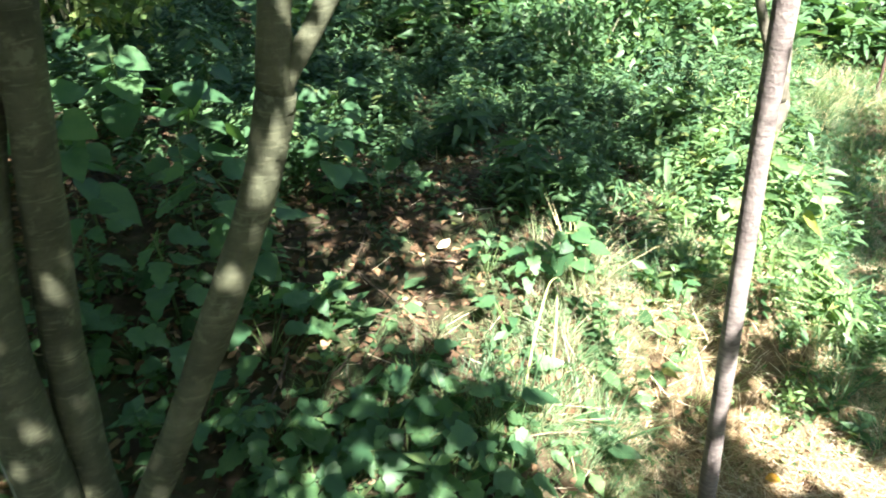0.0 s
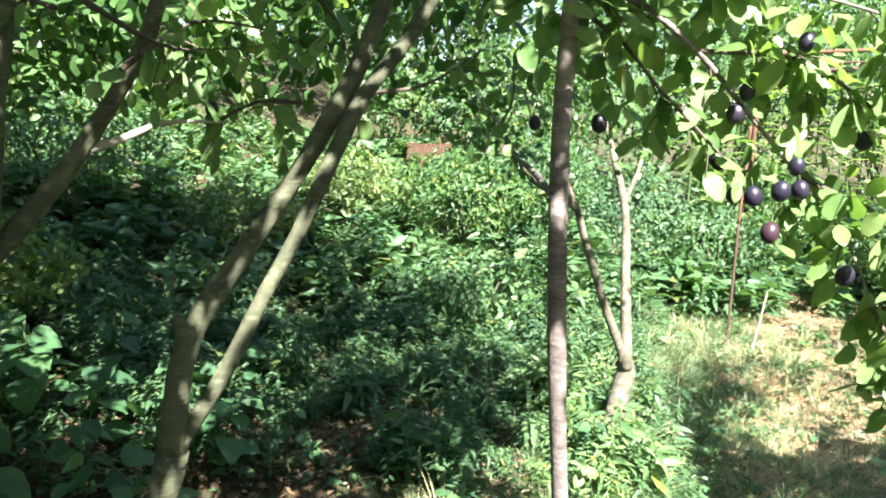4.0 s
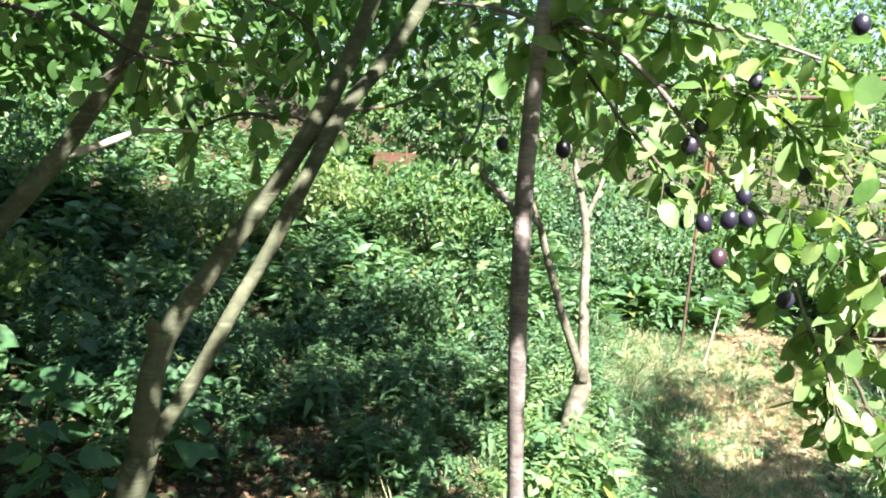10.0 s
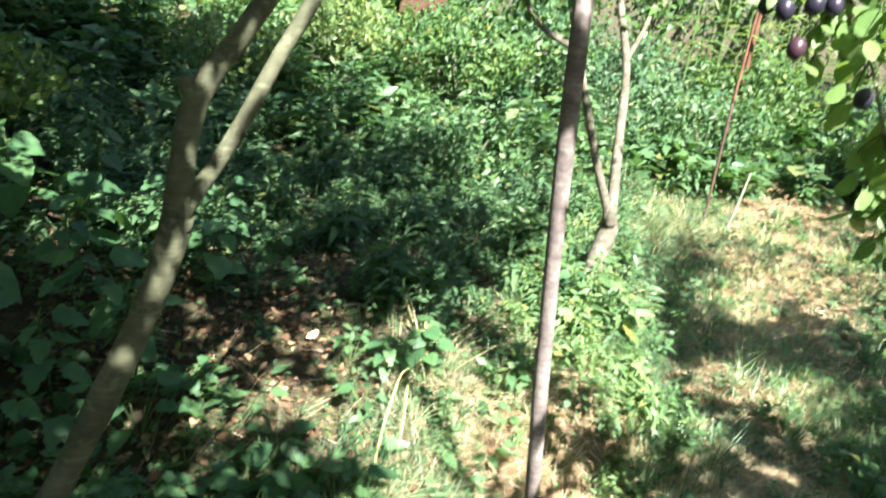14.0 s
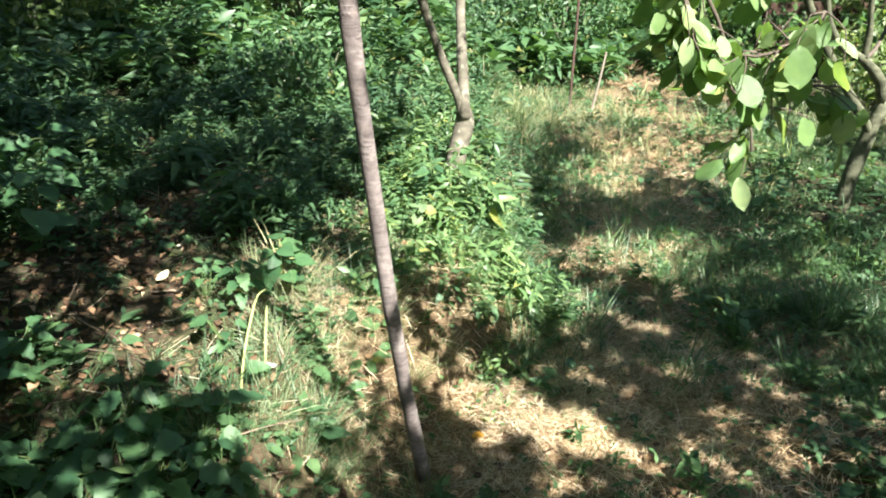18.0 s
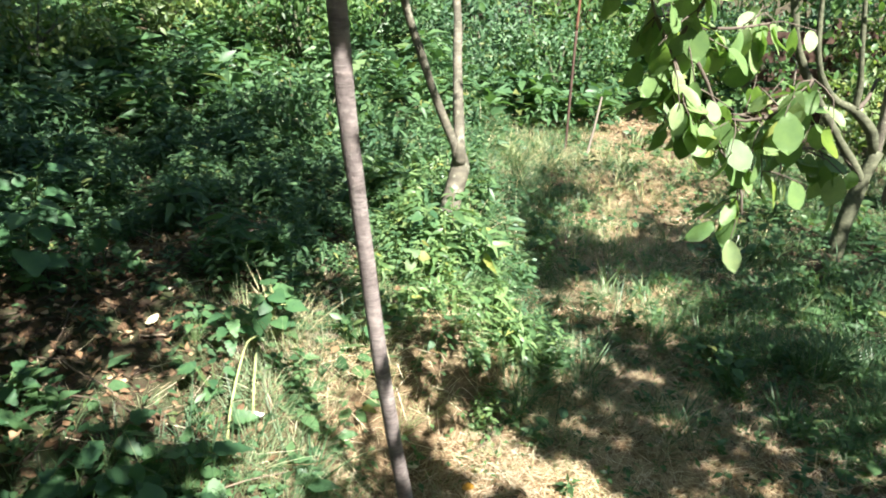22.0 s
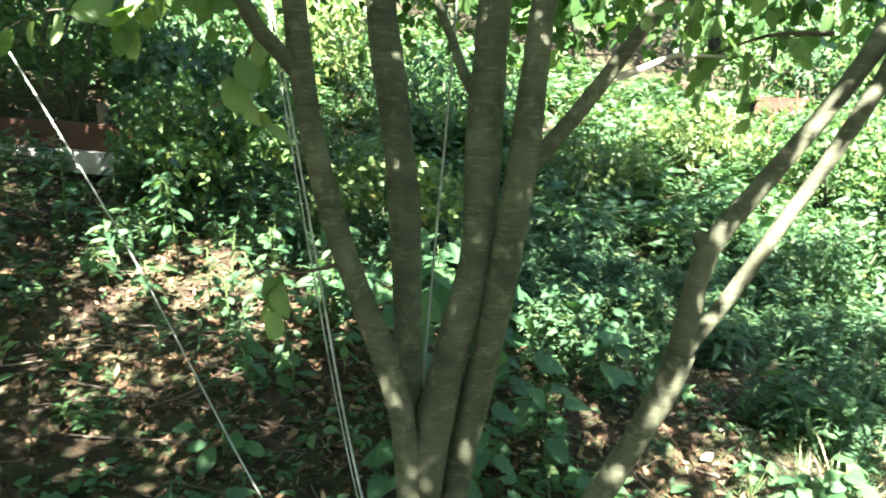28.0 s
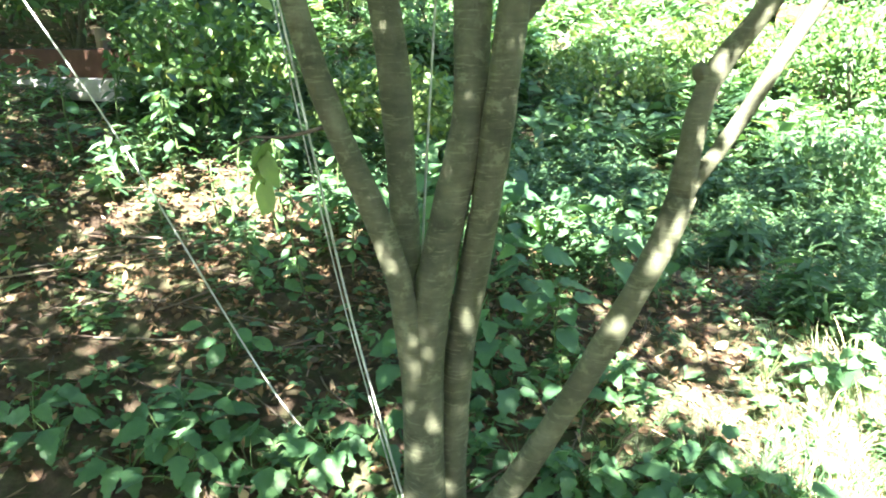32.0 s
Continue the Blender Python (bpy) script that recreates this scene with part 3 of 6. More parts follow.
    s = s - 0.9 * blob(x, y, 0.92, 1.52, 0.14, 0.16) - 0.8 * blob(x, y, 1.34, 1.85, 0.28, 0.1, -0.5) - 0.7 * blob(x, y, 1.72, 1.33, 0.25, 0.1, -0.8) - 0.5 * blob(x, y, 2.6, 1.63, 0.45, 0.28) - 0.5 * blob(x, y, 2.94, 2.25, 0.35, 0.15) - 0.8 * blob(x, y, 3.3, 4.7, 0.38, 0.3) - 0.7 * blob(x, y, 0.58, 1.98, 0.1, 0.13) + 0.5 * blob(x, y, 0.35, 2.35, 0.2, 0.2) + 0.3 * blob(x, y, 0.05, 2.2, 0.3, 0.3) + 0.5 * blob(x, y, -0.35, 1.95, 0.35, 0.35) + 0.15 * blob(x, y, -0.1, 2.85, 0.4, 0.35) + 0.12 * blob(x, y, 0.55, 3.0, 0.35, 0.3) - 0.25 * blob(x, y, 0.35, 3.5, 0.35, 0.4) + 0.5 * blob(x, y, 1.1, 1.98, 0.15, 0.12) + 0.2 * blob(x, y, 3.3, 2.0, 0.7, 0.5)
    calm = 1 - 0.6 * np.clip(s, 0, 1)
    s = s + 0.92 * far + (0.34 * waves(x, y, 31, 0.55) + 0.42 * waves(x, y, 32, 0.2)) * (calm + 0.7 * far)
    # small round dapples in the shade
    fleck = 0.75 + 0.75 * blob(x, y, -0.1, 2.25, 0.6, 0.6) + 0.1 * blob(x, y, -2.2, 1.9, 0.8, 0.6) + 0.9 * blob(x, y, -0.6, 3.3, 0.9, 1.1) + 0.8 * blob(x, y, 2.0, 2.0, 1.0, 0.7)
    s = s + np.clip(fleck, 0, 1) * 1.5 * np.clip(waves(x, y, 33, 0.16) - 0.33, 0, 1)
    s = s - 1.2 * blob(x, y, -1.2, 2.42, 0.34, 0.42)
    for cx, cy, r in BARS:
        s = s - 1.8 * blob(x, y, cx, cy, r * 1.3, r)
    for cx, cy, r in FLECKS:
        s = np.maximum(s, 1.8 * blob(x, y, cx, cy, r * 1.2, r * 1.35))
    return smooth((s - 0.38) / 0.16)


def shade_crown(name, tree, balls, count, seed, size=0.084, gaps=True):
    """Unseen leaves added to shade the scene, in clumps within the balls (x, y, z, radius)."""
    r = np.random.default_rng(seed)
    base = np.array(tree.matrix_basis.translation)
    vol = np.array([b[3] ** 2.2 for b in balls])
    which = r.choice(len(balls), count // 9, p=vol / vol.sum())
    b = np.array(balls)[which]
    mid = b[:, :3] + unit(len(b), r) * (b[:, 3] * r.uniform(0.2, 1, len(b)) ** 0.5)[:, None] * np.array([1, 1, 0.6])
    p = np.repeat(mid, 9, 0) + r.normal(size=(len(mid) * 9, 3)) * 0.085
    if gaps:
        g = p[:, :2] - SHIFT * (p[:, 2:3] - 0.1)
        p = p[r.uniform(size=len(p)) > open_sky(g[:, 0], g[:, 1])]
    n = len(p)
    ahead = unit(n, r) + np.array([0, 0, -0.45])
    up = unit(n, r) * 0.7 + np.array(SUN) * 0.6 + np.array([0, 0, 0.5])
    h = Heap().stamp(SMALL, frames_of(ahead, up), r.uniform(0.7, 1.2, n) * size, p - base)
    ob = link(name, h.mesh(name), MAT["crown_leaf"], tree, "unseen small green leaves added overhead to shade the ground")
    ob["kind"] = "stuff"
    return ob


# each leaf of the near twigs is a part of its own; four meshes shared between them
LEAF_MESHES = []
for k, (wide, droop) in enumerate(((1.0, 1.0), (1.15, 0.4), (0.9, 1.8), (1.05, -0.8))):
    v, f = OVAL
    v = v * np.array([wide * 1.08, 1, 1])
    v[:, 2] = v[:, 2] * droop + 0.03 * np.sin(v[:, 1] * 5 + k)
    LEAF_MESHES.append(mesh_of("leaf", v, f))
    LEAF_MESHES[-1].materials.append(MAT["plum_leaf"])


def leaf_parts(tree, places, aheads, ups, sizes, seed):
    r = random.Random(seed)
    base = tree.matrix_basis.translation
    turns = frames_of(np.array(aheads, float), np.array(ups, float))
    for p, t, s in zip(places, turns, sizes):
        ob = new("leaf", LEAF_MESHES[r.randrange(4)])
        ob.parent = tree
        ob.matrix_basis = Matrix.Translation(Vector(p) - base) @ Matrix(t.tolist()).to_4x4() @ Matrix.Diagonal((s, s, s, 1))


def along(points, n, seed, jitter=0.0):
    """n places spread along a polyline, and the direction there."""
    p = np.array(points, float)
    seg = np.linalg.norm(np.diff(p, axis=0), axis=1)
    cum = np.concatenate([[0], np.cumsum(seg)])
    r = np.random.default_rng(seed)
    s = np.sort(r.uniform(0, cum[-1], n))
    i = np.clip(np.searchsorted(cum, s) - 1, 0, len(seg) - 1)
    t = ((s - cum[i]) / seg[i])[:, None]
    d = np.diff(p, axis=0)[i] / seg[i][:, None]
    return p[i] * (1 - t) + p[i + 1] * t + r.normal(size=(n, 3)) * jitter, d


def leafy_twigs(tree, points, count, leaves, seed, reach=0.12, size=0.052, down=0.5, start=0.0):
    """Short side twigs along a branch, each with a few leaf parts; the twigs of a branch are one part."""
    r = np.random.default_rng(seed)
    base = np.array(tree.matrix_basis.translation)
    at, d = along(points, count, seed)
    P, A, U, Z = [], [], [], []
    for p, way in zip(at, d):
        side = unit(1, r)[0] + np.array([0, 0, -down]) + way * 0.6
        side /= np.linalg.norm(side)
        far = p + side * reach * r.uniform(0.5, 1.3)
        mid = (p + far) / 2 + r.normal(size=3) * 0.008 + np.array([0, 0, 0.01])
        link("twig", shape_mesh("twig", tube(np.array([p, mid, far]) - base, [0.0018, 0.0014, 0.001], 4)), MAT["bark_twig"], tree)
        for j in range(leaves):
            t = (j + 0.6) / leaves
            q = p * (1 - t) + far * t if t < 1 else far
            a = side * 0.5 + unit(1, r)[0] * 0.8 + np.array([0, 0, -down])
            P.append(q)
            A.append(a)
            U.append(unit(1, r)[0] * 0.55 + np.array([0.05, -0.35, 0.75]))
            Z.append(size * r.uniform(0.7, 1.25))
    leaf_parts(tree, P, A, U, Z, seed)


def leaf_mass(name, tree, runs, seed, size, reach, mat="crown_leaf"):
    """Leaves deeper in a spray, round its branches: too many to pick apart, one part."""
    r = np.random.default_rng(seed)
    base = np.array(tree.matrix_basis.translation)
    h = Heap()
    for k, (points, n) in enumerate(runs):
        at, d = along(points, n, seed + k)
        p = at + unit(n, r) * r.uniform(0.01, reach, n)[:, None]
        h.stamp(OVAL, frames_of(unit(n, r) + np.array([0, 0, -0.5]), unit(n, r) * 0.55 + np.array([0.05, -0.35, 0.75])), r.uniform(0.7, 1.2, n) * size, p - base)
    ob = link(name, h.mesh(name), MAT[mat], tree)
    ob["kind"] = "stuff"
    return ob


def plum_mesh():
    v, f = [], []
    rings, sides = 9, 14
    for i in range(rings + 1):
        th = math.pi * i / rings
        for k in range(sides):
            ph = 2 * math.pi * k / sides
            groove = 1 - 0.06 * math.exp(-((ph - math.pi) / 0.3) ** 2)
            v.append((0.46 * math.sin(th) * math.cos(ph) * groove, 0.46 * math.sin(th) * math.sin(ph) * groove, -0.56 + 0.56 * math.cos(th)))
    for i in range(rings):
        for k in range(sides):
            a, b = i * sides + k, i * sides + (k + 1) % sides
            f += [(a, a + sides, b + sides), (a, b + sides, b)]
    return mesh_of("plum", np.array(v), np.array(f))


PLUM = plum_mesh()
PLUM.materials.append(MAT["plum"])
STALK = shape_mesh("stalk", tube([(0, 0, -0.02), (0.02, 0, 0.2), (0.06, 0.02, 0.42)], [0.035, 0.03, 0.03], 5))
STALK.materials.append(MAT["stem"])


def plums(tree, places, seed, size=0.033):
    """Plums by the middle of each, hanging on a short stalk."""
    r = random.Random(seed)
    base = tree.matrix_basis.translation
    for p in places:
        s = size * r.uniform(0.92, 1.1)
        ob = new("plum", PLUM)
        ob.parent = tree
        ob.matrix_basis = Matrix.Translation(Vector(p) + Vector((0, 0, 0.56 * s)) - base) @ pose(0, 0, 0, r.uniform(-14, 14), r.uniform(-14, 14), r.uniform(0, 360)) @ Matrix.Diagonal((s, s, s, 1))
        st = new("stalk", STALK)
        st.parent = ob


# ---- the old plum tree with many stems ----
old_base = (-0.78, 1.01, floor_at(-0.78, 1.01))
old_tree = empty("plum_tree", old_base, "old many-stemmed plum tree with grey-olive bark", "tree")
B = MAT["bark_old"]
zb = old_base[2] - 0.06
STEMS = [
    ([(-0.8, 1.0, zb), (-0.791, 1.0, 0.469), (-0.79, 0.985, 0.75), (-0.813, 0.957, 1.039), (-0.847, 0.947, 1.198), (-0.911, 0.933, 1.374), (-0.973, 0.937, 1.538), (-1.023, 0.947, 1.71), (-1.062, 0.977, 1.866), (-1.103, 1.024, 2.047), (-1.15, 1.05, 2.5), (-1.4, 0.9, 3.0)], [0.055, 0.05, 0.042, 0.032, 0.03, 0.029, 0.028, 0.027, 0.028, 0.026, 0.02, 0.014]),
    ([(-0.82, 1.03, zb), (-0.81, 1.03, 0.7), (-0.826, 1.026, 1.048), (-0.841, 1.064, 1.147), (-0.86, 1.103, 1.31), (-0.886, 1.153, 1.527), (-0.94, 1.21, 1.799), (-1.002, 1.286, 2.072), (-1.05, 1.4, 2.6), (-1.0, 1.5, 3.1)], [0.055, 0.044, 0.035, 0.035, 0.037, 0.039, 0.041, 0.039, 0.03, 0.018]),
    ([(-0.78, 0.98, zb), (-0.785, 0.985, 0.7), (-0.76, 1.0, 1.006), (-0.724, 1.045, 1.228), (-0.681, 1.078, 1.425), (-0.692, 1.147, 1.615), (-0.708, 1.237, 1.808), (-0.72, 1.36, 2.079), (-0.7, 1.5, 2.6), (-0.5, 1.4, 3.2)], [0.055, 0.05, 0.045, 0.043, 0.042, 0.043, 0.044, 0.042, 0.032, 0.018]),
    ([(-0.74, 1.04, zb), (-0.736, 1.056, 0.566), (-0.72, 1.07, 0.8), (-0.695, 1.075, 0.976), (-0.642, 1.061, 1.239), (-0.611, 1.063, 1.451), (-0.59, 1.102, 1.656), (-0.584, 1.153, 1.842), (-0.573, 1.21, 2.041), (-0.5, 1.3, 2.6), (-0.3, 1.3, 3.1)], [0.048, 0.04, 0.038, 0.037, 0.035, 0.035, 0.035, 0.031, 0.03, 0.022, 0.014]),
]
for k, (pts, rad) in enumerate(STEMS):
    limb("stem", old_tree, B, pts, rad, 12, "", 0.025, k)
limb("branch", old_tree, B, [(-0.6, 1.1, 1.62), (-0.555, 1.16, 1.685), (-0.475, 1.2, 1.79), (-0.4, 1.22, 1.9), (-0.345, 1.22, 1.985), (-0.29, 1.215, 2.08), (-0.2, 1.2, 2.35)], [0.02, 0.021, 0.019, 0.018, 0.017, 0.016, 0.01], 10, "", 0.03, 5)
limb("branch", old_tree, B, [(-1.045, 0.965, 1.81), (-1.063, 0.972, 1.848), (-1.131, 0.933, 1.935), (-1.167, 0.919, 2.003), (-1.22, 0.85, 2.2)], [0.017, 0.019, 0.018, 0.017, 0.011], 8, "", 0.03, 6)
limb("branch", old_tree, B, [(-0.71, 1.22, 1.77), (-0.774, 1.281, 1.844), (-0.845, 1.394, 1.941), (-0.915, 1.459, 2.06), (-1.0, 1.5, 2.3)], [0.012, 0.014, 0.013, 0.012, 0.008], 8, "", 0.03, 7)
# the leaning stem that forks low and climbs to the other side
limb("leaning_stem", old_tree, B, [(-0.73, 1.0, zb), (-0.65, 0.975, 0.42), (-0.538, 0.943, 0.605), (-0.385, 0.93, 0.92), (-0.32, 0.938, 1.06), (-0.25, 0.945, 1.23), (-0.222, 0.943, 1.33)], [0.038, 0.033, 0.03, 0.028, 0.028, 0.028, 0.027], 12, "grey-brown leaning stem, forked and lit in patches", 0.03, 8)
limb("limb", old_tree, B, [(-0.226, 0.945, 1.3), (-0.215, 0.955, 1.42), (-0.192, 0.99, 1.535), (-0.12, 1.018, 1.645), (-0.003, 1.06, 1.814), (0.052, 1.085, 1.905), (0.103, 1.124, 1.996), (0.155, 1.159, 2.119), (0.177, 1.177, 2.18), (0.3, 1.3, 2.6), (0.3, 1.2, 3.1)], [0.026, 0.024, 0.023, 0.019, 0.018, 0.019, 0.019, 0.018, 0.017, 0.014, 0.009], 12, "", 0.03, 9)
limb("limb", old_tree, B, [(-0.222, 0.945, 1.315), (-0.2, 0.955, 1.358), (-0.14, 0.985, 1.45), (-0.055, 1.01, 1.612), (-0.0, 1.03, 1.71), (0.07, 1.045, 1.86), (0.125, 1.1, 1.965), (0.197, 1.16, 2.056), (0.281, 1.2, 2.186), (0.5, 1.3, 2.55)], [0.016, 0.0155, 0.0145, 0.0145, 0.0145, 0.0155, 0.016, 0.015, 0.014, 0.01], 12, "", 0.03, 10)
limb("knob", old_tree, B, [(-0.195, 0.99, 1.53), (-0.208, 0.985, 1.555), (-0.216, 0.982, 1.568)], [0.016, 0.015, 0.012], 9, "stub of a cut branch", 0.06, 13)
limb("dead_branch", old_tree, MAT["bleached_wood"], [(-0.435, 1.21, 1.845), (-0.37, 1.25, 1.868), (-0.31, 1.28, 1.897), (-0.27, 1.31, 1.906), (-0.17, 1.37, 1.905)], [0.009, 0.0085, 0.006, 0.005, 0.0025], 7, "bleached dead side branch")
LOW = [[(0.11, 1.3, 1.97), (0.28, 1.45, 2.0), (0.45, 1.6, 2.1)], [(0.0, 1.15, 1.95), (-0.1, 1.3, 1.95), (-0.22, 1.45, 1.9)], [(-0.3, 1.06, 2.0), (-0.2, 1.2, 2.1), (-0.05, 1.35, 2.1)], [(-0.1, 1.1, 2.2), (0.05, 1.3, 2.15), (0.1, 1.5, 2.05)],
       [(-1.0, 0.72, 2.1), (-1.15, 0.9, 2.1), (-1.3, 1.05, 2.05)], [(-0.32, 0.96, 2.1), (-0.25, 1.1, 2.05), (-0.2, 1.3, 2.05)], [(-0.4, 1.05, 2.1), (-0.6, 1.4, 2.15), (-0.8, 1.7, 2.1)]]
for k, pts in enumerate(LOW):
    limb("branchlet", old_tree, MAT["bark_twig"], pts, [0.006, 0.004, 0.002], 6, "", 0.02, k)
    leafy_twigs(old_tree, pts, 6, 3, 40 + k, 0.13, 0.055, 0.5)
HANGING = [[(-0.93, 0.93, 1.45), (-1.05, 0.9, 1.42), (-1.137, 0.92, 1.416), (-1.184, 0.9, 1.388)],
           [(-1.15, 0.92, 2.15), (-1.35, 0.95, 2.05), (-1.5, 0.95, 2.02), (-1.62, 0.93, 1.98)],
           [(-1.13, 0.95, 1.95), (-1.22, 1.0, 1.87), (-1.28, 1.06, 1.8), (-1.38, 1.02, 1.74)],
           [(-0.626, 1.959, 2.303), (-0.447, 1.897, 2.155), (-0.286, 1.854, 2.085), (-0.119, 1.752, 1.983), (-0.085, 1.72, 1.846)],
           [(-0.361, 2.019, 2.338), (-0.19, 1.957, 2.182), (0.011, 1.912, 2.144), (0.082, 1.875, 2.015)],
           [(-0.902, 2.189, 2.15), (-0.742, 2.145, 2.073), (-0.6, 2.1, 1.976)]]
for k, pts in enumerate(HANGING):
    limb("branchlet", old_tree, MAT["bark_twig"], pts, list(np.linspace(0.005, 0.0018, len(pts))), 6, "", 0.02, 20 + k)
    leafy_twigs(old_tree, pts, (2, 11, 3, 14, 11, 7)[k], 3, 140 + k, 0.12, (0.085, 0.085, 0.075, 0.07, 0.07, 0.07)[k], 0.6)
plums(old_tree, [(-0.202, 1.35, 1.934), (-0.003, 1.5, 2.095), (-0.259, 1.55, 1.972)], 3, 0.034)
shade_crown("shade_crown", old_tree, [(-1.6, -0.6, 3.3, 0.9), (-0.6, 0.0, 3.2, 0.9), (0.2, 0.9, 3.3, 0.9), (-1.2, 1.0, 3.3, 0.9), (-2.2, 0.6, 3.3, 0.9), (-0.4, 1.8, 3.7, 0.9), (-1.7, 2.2, 3.9, 0.9), (0.6, 0.1, 3.3, 0.8), (-2.8, 1.6, 3.8, 1.0), (-0.5, -1.0, 3.2, 0.8), (0.4, -0.9, 3.0, 0.8), (-1.4, 3.2, 4.3, 1.0), (0.2, 2.9, 4.2, 0.9), (-0.8, -1.9, 2.9, 0.8), (0.6, -1.7, 2.8, 0.8), (-1.2, 2.6, 4.2, 1.0), (-2.0, 3.0, 4.5, 1.0), (-0.6, 3.4, 4.6, 1.0), (0.4, 3.6, 4.6, 0.9), (-1.6, -1.6, 3.0, 0.8), (-3.3, 0.4, 3.3, 0.9), (-4.0, 1.2, 3.4, 1.0), (-2.6, -0.6, 3.1, 0.8), (-0.9, -2.7, 2.9, 0.8), (0.3, -2.6, 2.9, 0.8), (-2.2, -2.2, 3.0, 0.8), (-3.4, -1.4, 3.1, 0.8)], 108000, 5)

# extra unseen leaves on the sun side, shading the stems and left bank
shade_crown("stem_shade_leaves", old_tree, [(-0.6, -0.15, 3.2, 0.5), (-0.75, 0.1, 3.1, 0.4), (-4.6, 1.8, 3.6, 1.0), (-3.6, 2.2, 3.8, 0.9)], 22000, 7)
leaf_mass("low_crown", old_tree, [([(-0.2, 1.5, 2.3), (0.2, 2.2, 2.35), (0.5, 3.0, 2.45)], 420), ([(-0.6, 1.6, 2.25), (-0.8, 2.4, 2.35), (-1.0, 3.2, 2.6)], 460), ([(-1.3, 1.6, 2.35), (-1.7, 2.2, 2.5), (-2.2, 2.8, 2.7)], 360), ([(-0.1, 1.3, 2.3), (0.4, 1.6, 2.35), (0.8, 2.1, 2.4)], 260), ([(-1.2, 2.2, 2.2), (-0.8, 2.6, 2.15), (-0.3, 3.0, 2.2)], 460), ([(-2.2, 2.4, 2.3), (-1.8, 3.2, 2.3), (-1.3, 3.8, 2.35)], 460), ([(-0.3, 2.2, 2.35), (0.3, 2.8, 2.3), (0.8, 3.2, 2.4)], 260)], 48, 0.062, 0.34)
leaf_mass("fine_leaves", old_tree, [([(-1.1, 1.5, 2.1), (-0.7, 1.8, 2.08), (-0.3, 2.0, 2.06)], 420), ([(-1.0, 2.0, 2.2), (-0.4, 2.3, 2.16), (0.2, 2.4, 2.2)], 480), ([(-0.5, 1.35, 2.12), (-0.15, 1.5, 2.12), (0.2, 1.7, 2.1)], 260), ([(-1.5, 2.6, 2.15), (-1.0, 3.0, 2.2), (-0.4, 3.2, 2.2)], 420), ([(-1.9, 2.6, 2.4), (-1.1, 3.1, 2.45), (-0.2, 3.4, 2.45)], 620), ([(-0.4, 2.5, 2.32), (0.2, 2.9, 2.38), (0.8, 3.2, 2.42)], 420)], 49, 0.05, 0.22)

# ---- the slender plum tree ----
slim_base = (0.8, 1.515, floor_at(0.8, 1.515))
slim = empty("plum_tree", slim_base, "slender young plum tree with purple-brown ringed bark and hanging fruit", "tree")
P = MAT["bark_pole"]
TOP = [(0.533, 1.119, 2.217), (0.55, 1.15, 2.45), (0.62, 1.2, 2.9)]
limb("trunk", slim, P, [(0.812, 1.53, slim_base[2] - 0.05), (0.737, 1.415, 0.1), (0.695, 1.352, 0.315), (0.674, 1.318, 0.44), (0.626, 1.246, 0.72), (0.587, 1.193, 1.02), (0.563, 1.16, 1.2), (0.535, 1.113, 1.42), (0.519, 1.111, 1.767), (0.518, 1.107, 1.967), (0.524, 1.111, 2.103)] + TOP, [0.026, 0.024, 0.0225, 0.0215, 0.0205, 0.02, 0.0195, 0.0195, 0.0195, 0.019, 0.018, 0.015, 0.011, 0.007], 14, "", 0.02, 1)
